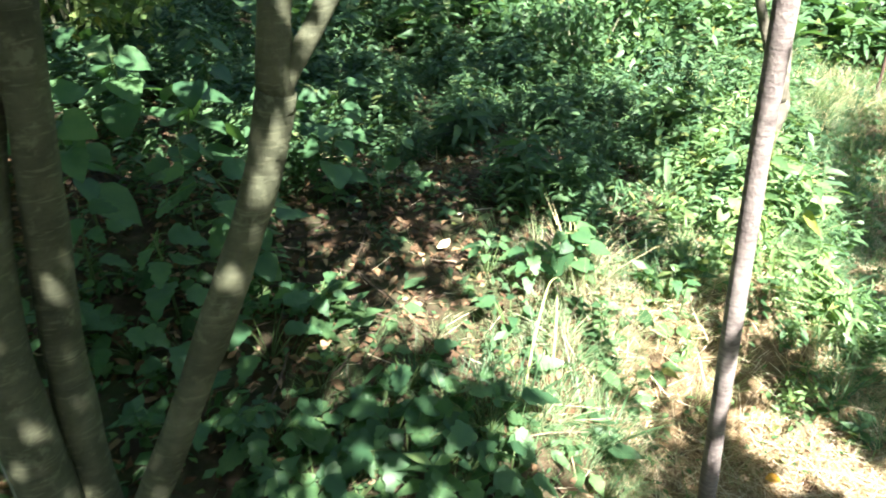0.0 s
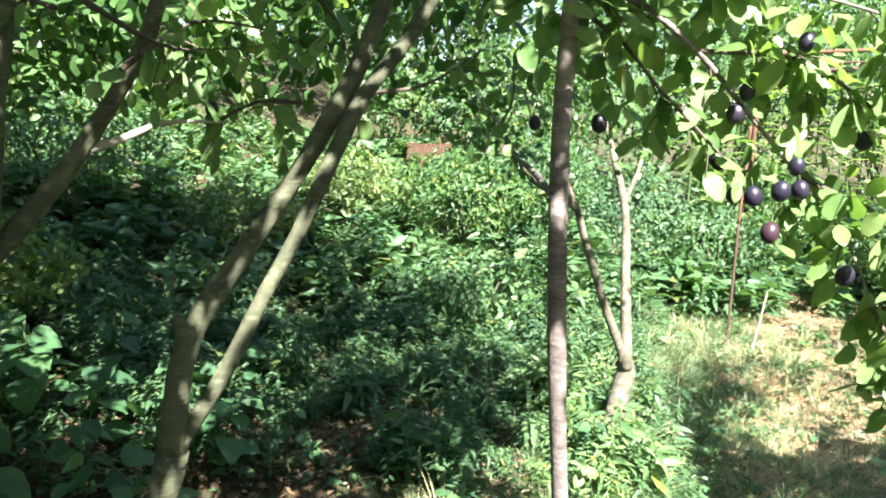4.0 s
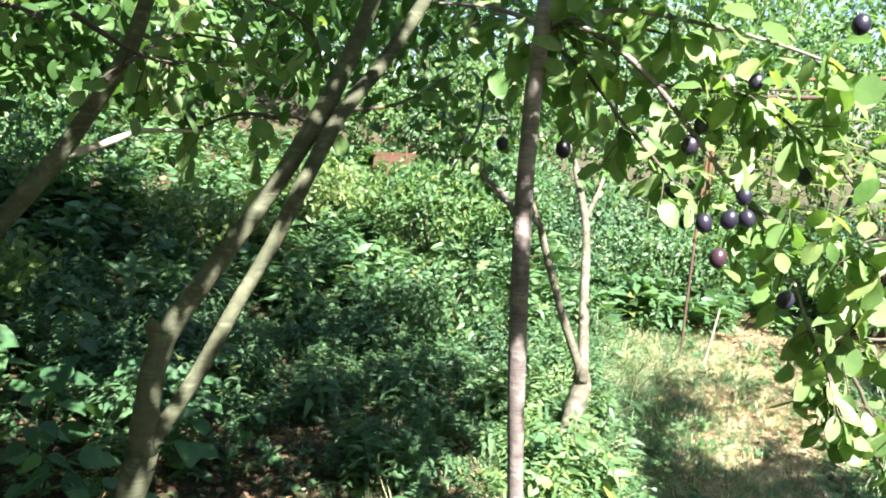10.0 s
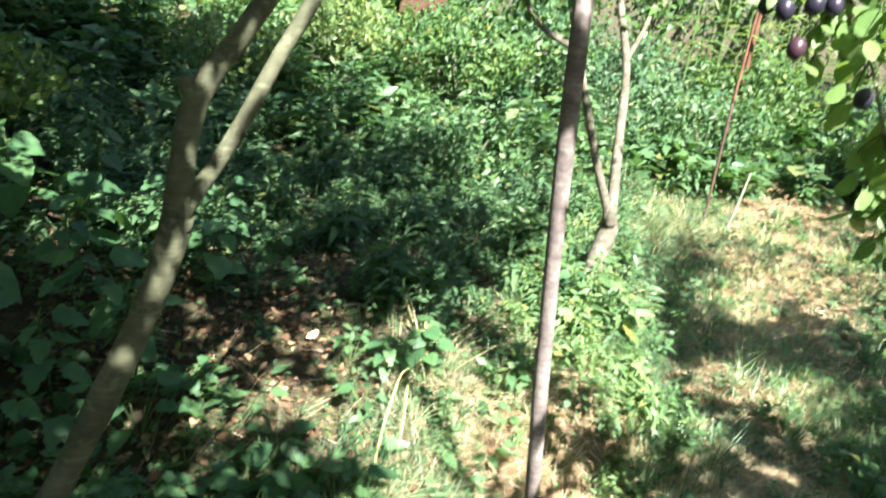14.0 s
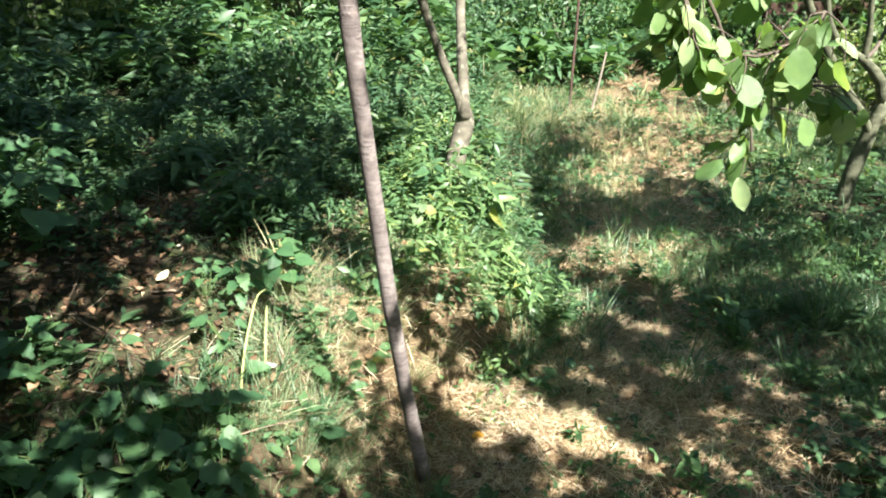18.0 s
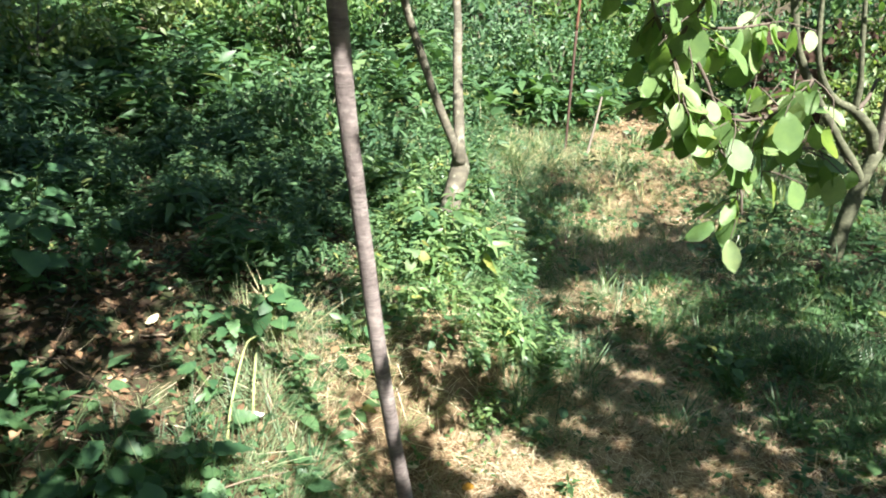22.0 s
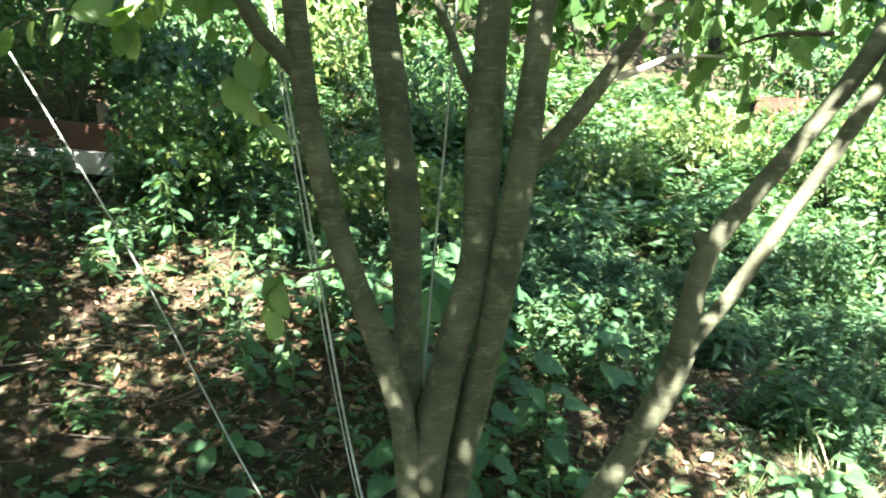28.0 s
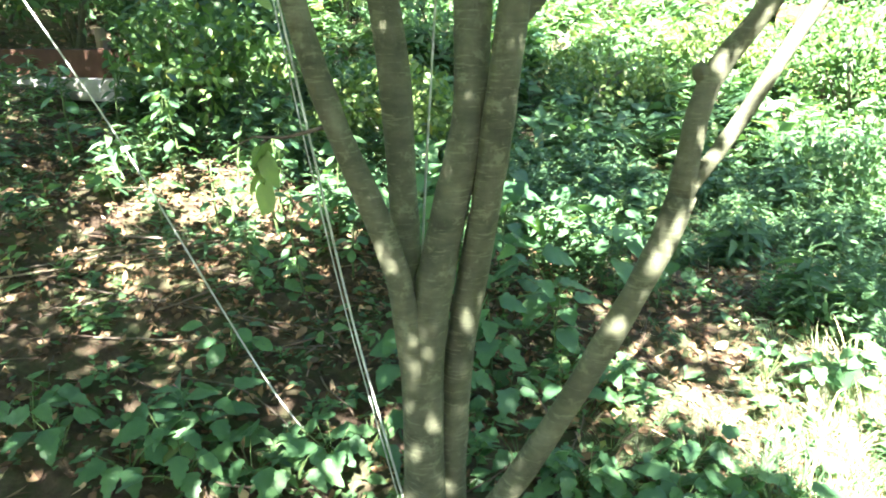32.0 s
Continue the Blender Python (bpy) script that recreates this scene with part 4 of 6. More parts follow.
BRANCHES = {
    "a": [(0.53, 1.12, 2.15), (0.6, 1.146, 2.181), (0.692, 1.133, 2.147), (0.793, 1.109, 2.065), (0.895, 1.09, 1.953), (1.005, 1.043, 1.817), (1.092, 1.006, 1.703), (1.129, 0.953, 1.568)],
    "b": [(0.53, 1.12, 2.15), (0.634, 1.11, 2.078), (0.709, 1.09, 1.99), (0.781, 1.062, 1.913), (0.829, 1.043, 1.858)],
    "c": [(0.793, 1.109, 2.065), (0.975, 1.052, 2.052), (1.102, 0.989, 1.956), (1.181, 0.938, 1.872), (1.212, 0.893, 1.776)],
    "d": [(0.535, 1.12, 2.17), (0.699, 1.123, 2.214), (0.856, 1.058, 2.191), (1.0, 0.982, 2.15), (1.121, 0.919, 2.101)],
    "e": [(1.212, 0.893, 1.776), (1.199, 0.888, 1.625), (1.165, 0.94, 1.46), (1.291, 0.841, 1.275), (1.294, 0.8, 1.19)],
    "i": [(1.129, 0.953, 1.568), (1.164, 0.908, 1.472), (1.182, 0.878, 1.385)],
    "k": [(1.385, 0.782, 1.467), (1.366, 0.796, 1.41), (1.303, 0.848, 1.374), (1.239, 0.909, 1.381)],
    "m": [(1.005, 1.043, 1.817), (1.091, 0.967, 1.771), (1.174, 0.91, 1.713)],
    "p": [(1.218, 0.95, 1.506), (1.274, 0.95, 1.437), (1.326, 0.95, 1.365), (1.411, 0.95, 1.362), (1.505, 0.95, 1.372)],
    "q": [(1.309, 0.93, 1.371), (1.392, 0.93, 1.308), (1.494, 0.93, 1.284), (1.624, 0.93, 1.272)],
    "u": [(1.176, 0.98, 1.558), (1.247, 0.98, 1.545), (1.335, 0.98, 1.539), (1.438, 0.98, 1.548)],
    "f": [(0.51, 1.11, 1.77), (0.52, 1.3, 1.8), (0.53, 1.55, 1.83), (0.53, 1.75, 1.9), (0.505, 2.0, 1.99)],
    "g": [(0.525, 1.11, 2.17), (0.43, 1.2, 2.21), (0.3, 1.3, 2.22)],
    "h": [(0.53, 1.75, 1.9), (0.6, 1.9, 1.98), (0.62, 2.0, 2.12)],
    "n": [(0.53, 1.12, 2.12), (0.62, 1.3, 2.1), (0.75, 1.5, 2.02), (0.85, 1.65, 1.9)],
    "o": [(0.53, 1.12, 2.16), (0.8, 1.35, 2.22), (1.1, 1.5, 2.2), (1.35, 1.55, 2.08)],
}
for k, (key, pts) in enumerate(BRANCHES.items()):
    r0 = {"a": 0.009, "f": 0.009, "d": 0.007, "g": 0.007}.get(key, 0.005)
    limb("branch", slim, P if r0 > 0.006 else MAT["bark_twig"], pts, list(np.linspace(r0, 0.0025, len(pts))), 7, "", 0.03, k)
for key, count, seed in (("a", 20, 61), ("b", 9, 62), ("c", 15, 63), ("d", 12, 64), ("e", 20, 65), ("g", 4, 67), ("h", 4, 68), ("i", 9, 69), ("k", 14, 70), ("m", 7, 71), ("n", 6, 72), ("p", 12, 74), ("q", 11, 75), ("u", 10, 76)):
    leafy_twigs(slim, BRANCHES[key], count, 3, seed, 0.11, 0.068, 0.55)
leafy_twigs(slim, BRANCHES["f"], 6, 2, 66, 0.1, 0.05, 0.4)
plums(slim, [(0.823, 1.053, 1.848), (0.862, 1.033, 1.783), (0.903, 1.045, 1.779), (0.886, 1.077, 1.986), (0.87, 1.072, 1.943), (0.974, 1.013, 1.843), (0.947, 1.009, 1.793), (0.988, 1.022, 1.795), (0.929, 1.007, 1.711), (1.067, 0.956, 1.632), (1.07, 0.963, 1.897), (0.967, 1.017, 2.079), (1.008, 0.798, 2.172), (0.58, 1.555, 1.911), (0.603, 1.138, 1.918)], 4, 0.037)
leaf_mass("inner_leaves", slim, [(BRANCHES[k], n) for k, n in (("a", 30), ("b", 12), ("c", 90), ("d", 100), ("o", 110), ("n", 20), ("m", 40))], 73, 0.062, 0.2, "spray_leaf")
shade_crown("shade_crown", slim, [(1.2, -0.6, 3.0, 0.8), (1.9, 0.2, 3.2, 0.9), (1.3, 0.9, 3.3, 0.8), (2.3, -0.5, 3.1, 0.8), (1.0, 1.9, 3.9, 0.7), (2.6, 0.6, 3.3, 0.8), (1.6, -1.4, 2.9, 0.8), (2.6, -1.3, 2.9, 0.8), (1.4, -2.4, 2.9, 0.8), (2.6, -2.3, 2.9, 0.8)], 36000, 6)


# ---- undergrowth ----
LEAF8 = tuple(np.array(a) for a in rib_leaf([0.0, 0.28, 0.62, 1.0], [0.02, 0.27, 0.22, 0.0], 0.1, -0.22))
STALK3 = (np.array([(math.cos(a) * w + o, math.sin(a) * w, z) for z, w, o in ((0, 0.009, 0), (0.5, 0.007, 0.012), (1.0, 0.003, 0)) for a in (0, 2.09, 4.19)]), np.array([t for i in (0, 3) for k in range(3) for t in ((i + k, i + (k + 1) % 3, i + 3 + (k + 1) % 3), (i + k, i + 3 + (k + 1) % 3, i + 3 + k))]))


def herb(levels, size, droop, seed, per=2, spread=0.05, leaf=LEAF8):
    """An upright herb one unit high: a stalk with whorls of leaves, larger in the middle."""
    r = np.random.default_rng(seed)
    parts = [STALK3]
    for i in range(levels):
        z = 0.22 + 0.78 * (i + 0.5) / levels
        s = size * (0.65 + 0.7 * math.sin(math.pi * (i + 0.8) / (levels + 0.6)))
        for k in range(per):
            a = i * 1.57 + k * 6.283 / per + r.normal() * 0.3
            d = np.array([math.cos(a), math.sin(a), droop + r.normal() * 0.25])
            parts.append(moved(leaf, d, (r.normal() * 0.5, r.normal() * 0.5, 1), s * r.uniform(0.75, 1.2), (d[0] * spread * 0.3, d[1] * spread * 0.3, z)))
    return joined_shape(parts)


def rosette(n, size, seed, shape, rise=0.5):
    r = np.random.default_rng(seed)
    parts = []
    for i in range(n):
        a = i * 2.4 + r.normal() * 0.2
        d = np.array([math.cos(a), math.sin(a), rise * r.uniform(0.1, 1.5)])
        p = d * r.uniform(0.2, 0.6)
        parts.append(moved(shape, (d[0], d[1], 0.05), (r.normal() * 0.25, r.normal() * 0.25, 1), size * r.uniform(0.7, 1.2), p))
    return joined_shape(parts)


def tuft(n, seed, spread=0.2, lean=0.95):
    r = np.random.default_rng(seed)
    a = r.uniform(0, 6.28, n)
    out = r.uniform(0, 1, n) ** 0.7 * lean
    ahead = np.stack([np.cos(a) * out, np.sin(a) * out, np.ones(n)], -1)
    up = np.stack([-np.cos(a), -np.sin(a), out * 0.6 + 0.2], -1)
    h = Heap().stamp(BLADE, frames_of(ahead, up), np.stack([r.uniform(0.5, 1.1, n) * 0.36, r.uniform(0.55, 1.1, n), r.uniform(0.4, 1.4, n)], -1), np.stack([np.cos(a) * spread * r.uniform(0, 1, n), np.sin(a) * spread * r.uniform(0, 1, n), 0 * a], -1))
    return np.concatenate(h.v), np.concatenate(h.f)


NETTLES = [herb(8, 0.3, -0.15, s, 2, 0.05, LANCE) for s in range(4)] + [herb(7, 0.27, 0.1, s, 3, 0.05, LANCE) for s in range(10, 13)]
FEATHERS = [herb(10, 0.2, 0.3, s, 3, 0.05, LANCE) for s in range(14, 18)]
SPRIGS = [herb(4, 0.42, 0.25, s, 3, 0.05, SMALL) for s in range(20, 24)]
ROSETTES = [rosette(8, 0.7, s, LEAF8) for s in range(30, 34)]
TUFTS = [tuft(22, s) for s in range(40, 44)]


def scatter(n, box, weight, seed):
    """Random places in box (x0, x1, y0, y1), kept by weight(x, y)."""
    r = np.random.default_rng(seed)
    x, y = r.uniform(box[0], box[1], n), r.uniform(box[2], box[3], n)
    keep = r.uniform(size=n) < weight(x, y)
    x, y = x[keep], y[keep]
    return np.stack([x, y, height(x, y)], -1)


def strew(name, label, category, mat, shapes, places, sizes, seed, lean=0.15, upright=1.0):
    """Many small plants as one stuff object."""
    r = np.random.default_rng(seed)
    h = Heap()
    pick = r.integers(0, len(shapes), len(places))
    size = r.uniform(sizes[0], sizes[1], len(places)) * (1 + 0.4 * np.clip(waves(places[:, 0], places[:, 1], 61, 0.9), -1, 1))
    for k, shape in enumerate(shapes):
        m = pick == k
        if m.any():
            n = int(m.sum())
            s = np.stack([size[m], size[m], size[m] * upright], -1)
            h.stamp(shape, yaw_turns(r.uniform(0, 6.28, n), r.normal(size=n) * lean), s, places[m] - np.array([0, 0, 0.01]))
    return tagged(link(name, h.mesh(name), mat), label, category, kind="stuff")


def bank_weight(x, y):
    bare = np.maximum(straw_cover(x, y), litter_cover(x, y))
    on_bed = smooth((bed_edge(y) - 0.05 - x) / 0.5) + smooth((y - 6.0) / 2.0) * 0.7
    near = smooth((y - 2.1 - 0.25 * waves(x, y, 51, 0.6)) / 0.7) + smooth((-x - 0.9) / 0.4) * smooth((y - 1.2) / 0.4) * 0.35
    return np.clip(on_bed * near * (1 - 0.93 * bare) * (1 - 0.85 * blob(x, y, 1.45, 2.85, 0.5, 0.8)), 0, 1) * np.clip(0.55 + 0.75 * waves(x, y, 52, 0.8), 0.06, 1.25)


def low_weight(x, y):
    bare = np.maximum(0.85 * straw_cover(x, y), 0.9 * litter_cover(x, y))
    return np.clip(1 - 0.93 * bare, 0.12, 1) * (0.65 + 0.35 * waves(x, y, 53, 0.5))


def grass_weight(x, y):
    g = 0.45 * blob(x, y, 0.45, 1.55, 0.42, 0.45) + 1.2 * blob(x, y, 2.75, 1.75, 0.7, 0.9) + 1.3 * blob(x, y, 1.5, 2.75, 0.5, 0.8) + 1.1 * blob(x, y, 2.2, 4.1, 0.8, 1.3) + 0.7 * blob(x, y, 3.2, 5.8, 0.9, 1.2) + 0.6 * blob(x, y, 4.6, 3.8, 1.0, 1.0) + 0.5 * blob(x, y, -0.2, 1.5, 0.25, 0.2)
    return np.clip(g * (1 - 0.55 * straw_cover(x, y)) * (0.8 + 0.5 * waves(x, y, 54, 0.35)), 0, 1)


near_bank = scatter(17000, (-4.2, 2.4, 1.2, 5.2), bank_weight, 101)
strew("nettles", "dense dark green nettles covering the shaded bed", "weeds", MAT["nettle"], NETTLES + FEATHERS, near_bank, (0.08, 0.25), 102, 0.18)
far_bank = scatter(11000, (-7, 4.5, 5.0, 10.5), bank_weight, 103)
strew("weeds", "knee-high bright green weeds growing up the bank", "weeds", MAT["weed"], NETTLES + FEATHERS + SPRIGS, far_bank, (0.16, 0.4), 104, 0.18)
sprigs = scatter(9000, (-3.5, 5.5, 0.8, 6.0), low_weight, 105)
strew("low_weeds", "low leafy weeds between grass and soil", "weeds", MAT["weed"], SPRIGS + ROSETTES, sprigs, (0.05, 0.13), 106, 0.2)
MAT["fresh_weed"] = leaf_material("fresh_weed", (0.055, 0.13, 0.045), (0.095, 0.195, 0.065), (0.15, 0.265, 0.09), 0.34, 0.36, odd=(0.26, 0.28, 0.09))
mound = scatter(4200, (0.6, 2.4, 1.8, 4.2), lambda x, y: np.clip(blob(x, y, 1.42, 2.75, 0.45, 0.8), 0, 1) * np.clip(0.45 + 0.5 * waves(x, y, 63, 0.35), 0.05, 1) * smooth((bed_edge(y) + 0.3 - x) / 0.5) * (1 - 0.85 * blob(x, y, 1.36, 2.7, 0.13, 0.25)), 119)
strew("fresh_weeds", "loose fresh green weeds round the cut trunk", "weeds", MAT["fresh_weed"], NETTLES + FEATHERS * 3, mound, (0.07, 0.27), 120, 0.35)
verge = scatter(5200, (3.4, 9.5, 6.2, 11.0), lambda x, y: np.clip(0.45 + 0.5 * waves(x, y, 62, 0.9), 0, 1) * (1 - 0.8 * straw_cover(x, y)), 123)
strew("tall_weeds", "tall tangled green weeds at the end of the path", "weeds", MAT["weed"], NETTLES + SPRIGS, verge, (0.2, 0.5), 124, 0.2)
r = np.random.default_rng(107)
cover = scatter(70000, (-4.0, 6.0, 0.7, 7.0), low_weight, 108)
cover[:, 2] += r.uniform(0.005, 0.07, len(cover))
h = Heap().stamp(SMALL, frames_of(unit(len(cover), r) * np.array([1, 1, 0.3]), unit(len(cover), r) * 0.5 + np.array([0, 0, 1])), r.uniform(0.02, 0.05, len(cover)), cover)
tagged(link("ground_cover", h.mesh("ground_cover"), MAT["weed"]), "small green creeping leaves close to the soil", "ground cover", kind="stuff")

green = scatter(10000, (-0.6, 6.5, 1.0, 8.0), grass_weight, 109)
strew("grass", "tufts of fresh green grass beside the path", "grass", MAT["grass"], TUFTS, green, (0.09, 0.26), 110, 0.25)
dry = scatter(4000, (0.0, 6.0, 1.1, 8.0), lambda x, y: np.clip(0.2 * blob(x, y, 2.0, 3.9, 0.7, 1.2) + 0.03 * blob(x, y, 0.45, 1.6, 0.45, 0.5) + 0.6 * blob(x, y, 3.0, 5.4, 0.8, 1.2) + 0.4 * blob(x, y, 1.0, 2.0, 0.4, 0.25), 0, 1), 111)
MAT["pale_grass"] = leaf_material("pale_grass", (0.2, 0.25, 0.13), (0.36, 0.37, 0.22), (0.5, 0.47, 0.31), 0.3, 0.35, odd=(0.6, 0.5, 0.36))
dead = scatter(1100, (0.0, 1.4, 1.2, 2.5), lambda x, y: np.clip(blob(x, y, 0.62, 1.9, 0.34, 0.32), 0, 1), 141)
strew("dead_grass", "short flattened bleached grass in the sun", "grass", MAT["pale_grass"], TUFTS, dead, (0.05, 0.13), 142, 0.7)
strew("dry_grass", "pale bleached grass stalks standing and bent over", "grass", MAT["dry_grass"], TUFTS, dry, (0.1, 0.3), 112, 0.4)

MAT["fresh_grass"] = leaf_material("fresh_grass", (0.11, 0.2, 0.08), (0.2, 0.31, 0.13), (0.34, 0.43, 0.21), 0.28, 0.35, odd=(0.6, 0.56, 0.38))
fresh = scatter(7500, (-0.2, 2.6, 1.2, 3.6), lambda x, y: np.clip(blob(x, y, 0.38, 1.65, 0.34, 0.4) + blob(x, y, 1.55, 2.55, 0.42, 0.6) + 0.5 * blob(x, y, 0.95, 2.1, 0.3, 0.3), 0, 1) * np.clip(0.5 + 0.6 * waves(x, y, 56, 0.3), 0, 1), 131)
strew("fine_grass", "fine pale green grass lit by the sun", "grass", MAT["fresh_grass"], TUFTS, fresh, (0.06, 0.16), 132, 0.35)

WIDE = [(v * np.array([1.0, 1.0, 1.0]), f) for v, f in (tuft(9, s, 0.1, 0.9) for s in range(46, 49))]
for v, f in WIDE:
    mid = v.reshape(-1, 7, 3)[:, :6].reshape(-1, 3, 2, 3).mean(2, keepdims=True)
    pair = v.reshape(-1, 7, 3)[:, :6].reshape(-1, 3, 2, 3)
    v.reshape(-1, 7, 3)[:, :6] = (mid + (pair - mid) * 2.6).reshape(-1, 6, 3)
lush = scatter(5200, (-0.4, 4.6, 1.0, 3.2), lambda x, y: np.clip(1.1 * blob(x, y, 3.1, 1.75, 0.6, 0.75) + 1.0 * blob(x, y, -0.23, 1.47, 0.12, 0.1) + 0.8 * blob(x, y, -0.28, 1.33, 0.12, 0.1) + 1.0 * blob(x, y, 1.65, 2.45, 0.3, 0.45) + 0.5 * blob(x, y, 1.2, 2.1, 0.3, 0.15) + 0.5 * blob(x, y, 0.1, 1.45, 0.2, 0.15) + 0.35 * blob(x, y, 3.4, 2.7, 0.6, 0.5), 0, 1) * np.clip(0.5 + 0.8 * waves(x, y, 57, 0.3), 0, 1), 133)
strew("long_grass", "lush long-bladed green grass bent over beside the path", "grass", MAT["grass"], WIDE, lush, (0.1, 0.24), 134, 0.3)

meadow = scatter(10000, (1.0, 8.0, 2.4, 7.0), lambda x, y: np.clip(0.8 * blob(x, y, 5.8, 4.6, 1.3, 0.9) + 0.75 * blob(x, y, 2.1, 3.9, 0.6, 1.0) + 0.6 * blob(x, y, 3.1, 5.4, 0.8, 1.0) + 0.4 * blob(x, y, 3.3, 3.2, 0.5, 0.4), 0, 1) * np.clip(0.5 + 0.7 * waves(x, y, 59, 0.4), 0, 1), 135)
strew("meadow_grass", "pale green bent grass lit by the sun", "grass", MAT["fresh_grass"], WIDE, meadow, (0.09, 0.22), 136, 0.4)

r = np.random.default_rng(113)
straw = scatter(85000, (-0.4, 6.5, 0.9, 8.5), lambda x, y: np.clip(straw_cover(x, y) * 1.1 + 0.04, 0, 1), 114)
straw = np.concatenate([straw, scatter(60000, (0.5, 3.6, 0.9, 3.8), lambda x, y: np.clip(straw_cover(x, y) + 0.12 * smooth((x - bed_edge(y)) / 0.3), 0, 1), 125)])
straw[:, 2] += r.uniform(0.002, 0.03, len(straw))
n = len(straw)
h = Heap().stamp(BLADE, frames_of(unit(n, r) * np.array([1, 1, 0.12]), unit(n, r) * 0.4 + np.array([0, 0, 1])), np.stack([r.uniform(0.03, 0.08, n), r.uniform(0.05, 0.17, n), r.uniform(-0.05, 0.08, n)], -1), straw)
tagged(link("straw", h.mesh("straw"), MAT["straw"]), "mown dry grass lying matted on the path", "straw", kind="stuff")

r = np.random.default_rng(115)
dead = scatter(36000, (-5.5, 6.0, 0.6, 10.5), lambda x, y: np.clip(litter_cover(x, y) + 0.25 + 0.2 * straw_cover(x, y), 0, 1) * 0.85, 116)
dead[:, 2] += r.uniform(0.004, 0.03, len(dead))
n = len(dead)
h = Heap().stamp(LEAF8, frames_of(unit(n, r) * np.array([1, 1, 0.3]), unit(n, r) * 0.6 + np.array([0, 0, 1])), np.stack([r.uniform(0.03, 0.06, n), r.uniform(0.03, 0.065, n), r.uniform(-0.06, 0.1, n)], -1), dead)
tagged(link("leaf_litter", h.mesh("leaf_litter"), MAT["litter"]), "brown curled dead leaves scattered over bare soil", "leaf litter", kind="stuff")

r = np.random.default_rng(121)
bits = scatter(22000, (-3.4, 0.9, 0.7, 3.2), lambda x, y: np.clip(litter_cover(x, y), 0, 1) * np.clip(0.6 + 0.5 * waves(x, y, 58, 0.2), 0.1, 1), 122)
bits[:, 2] += r.uniform(0.002, 0.02, len(bits))
n = len(bits)
h = Heap().stamp(SMALL, frames_of(unit(n, r) * np.array([1, 1, 0.5]), unit(n, r) * 0.9 + np.array([0, 0, 1])), np.stack([r.uniform(0.015, 0.05, n), r.uniform(0.015, 0.05, n), r.uniform(-0.09, 0.12, n)], -1), bits)
tagged(link("crumbled_litter", h.mesh("crumbled_litter"), MAT["litter"]), "crumbled brown leaf bits covering the soil", "leaf litter", kind="stuff")

r = np.random.default_rng(117)
sticks = scatter(3200, (-4.5, 4.0, 0.7, 8.0), lambda x, y: np.clip(litter_cover(x, y) * 0.8 + 0.05, 0, 1), 118)
sticks[:, 2] += 0.012
n = len(sticks)
TWIG = tube([(0, 0, 0), (0.002, 0.019, 0.001), (-0.001, 0.04, 0.0005), (0, 0.055, 0)], [0.00077, 0.00066, 0.0005, 0.00027], 4)
TWIG = (TWIG[0] * 18.0, TWIG[1])
h = Heap().stamp(TWIG, frames_of(unit(n, r) * np.array([1, 1, 0.08]), np.tile([0, 0, 1.0], (n, 1))), np.stack([r.uniform(0.15, 0.35, n)] * 1 + [r.uniform(0.08, 0.42, n)] + [r.uniform(0.15, 0.35, n)], -1), sticks)
tagged(link("fallen_twigs", h.mesh("fallen_twigs"), MAT["twig"]), "thin dry fallen twigs lying over the soil", "twigs", kind="stuff")


# ---- shrubs and trees behind ----
def shrub(name, x, y, wide, tall, leaves, seed, label, mat="shrub", size=0.075, stems=5, shape=None, category="shrub", group="shrubs on the bank", low=0.05, sink=0.0, grow=1.25):
    """Stems that fan out from the ground and leaf clumps round their upper parts."""
    r = np.random.default_rng(seed)
    z = floor_at(x, y) - sink
    ob = empty(name, (x, y, z), label, category, group)
    for k in range(stems):
        a, o = r.uniform(0, 6.28), r.uniform(0.2, 0.75) * wide
        tip = np.array([math.cos(a) * o, math.sin(a) * o, tall * r.uniform(0.65, 0.95)])
        mid = tip * np.array([0.4, 0.4, 0.5]) + r.normal(size=3) * 0.06 * tall
        rad = 0.012 + 0.012 * tall
        v, f = tube([(r.normal() * 0.04, r.normal() * 0.04, -0.05), mid * 0.5, mid, tip], [rad, rad * 0.8, rad * 0.6, rad * 0.25], 6, True, 0.04, k)
        link("stem", mesh_of("stem", v, f), MAT["bark_old"], ob)
    clumps = max(12, leaves // 40)
    d = unit(clumps, r)
    d[:, 2] = np.abs(d[:, 2]) * r.choice([1, 1, 1, -0.6], clumps)
    rad = r.uniform(0.35, 1.0, clumps) ** 0.6
    mid = np.stack([d[:, 0] * wide * rad, d[:, 1] * wide * rad, tall * (0.52 + low * 0) + d[:, 2] * tall * 0.5 * rad], -1)
    mid[:, 2] = np.maximum(mid[:, 2], low * tall)
    per = leaves // clumps
    n = clumps * per
    spread = 0.075 * (wide + tall) / 2 + 0.035
    p = np.repeat(mid, per, 0) + r.normal(size=(n, 3)) * spread * np.array([1, 1, 0.75])
    p[:, 2] = np.maximum(p[:, 2], 0.02)
    ahead = unit(n, r) + np.array([0, 0, -0.3])
    face = np.repeat(unit(clumps, r) * 0.7 + d * 0.3, per, 0)
    up = unit(n, r) * 0.5 + face + np.array([0.05, -0.3, 0.55])
    h = Heap().stamp(SMALL if shape is None else shape, frames_of(ahead, up), r.uniform(0.7, 1.4, n) * size * grow, p)
    fo = link("foliage", h.mesh("foliage"), MAT[mat], ob)
    fo["kind"] = "stuff"
    return ob


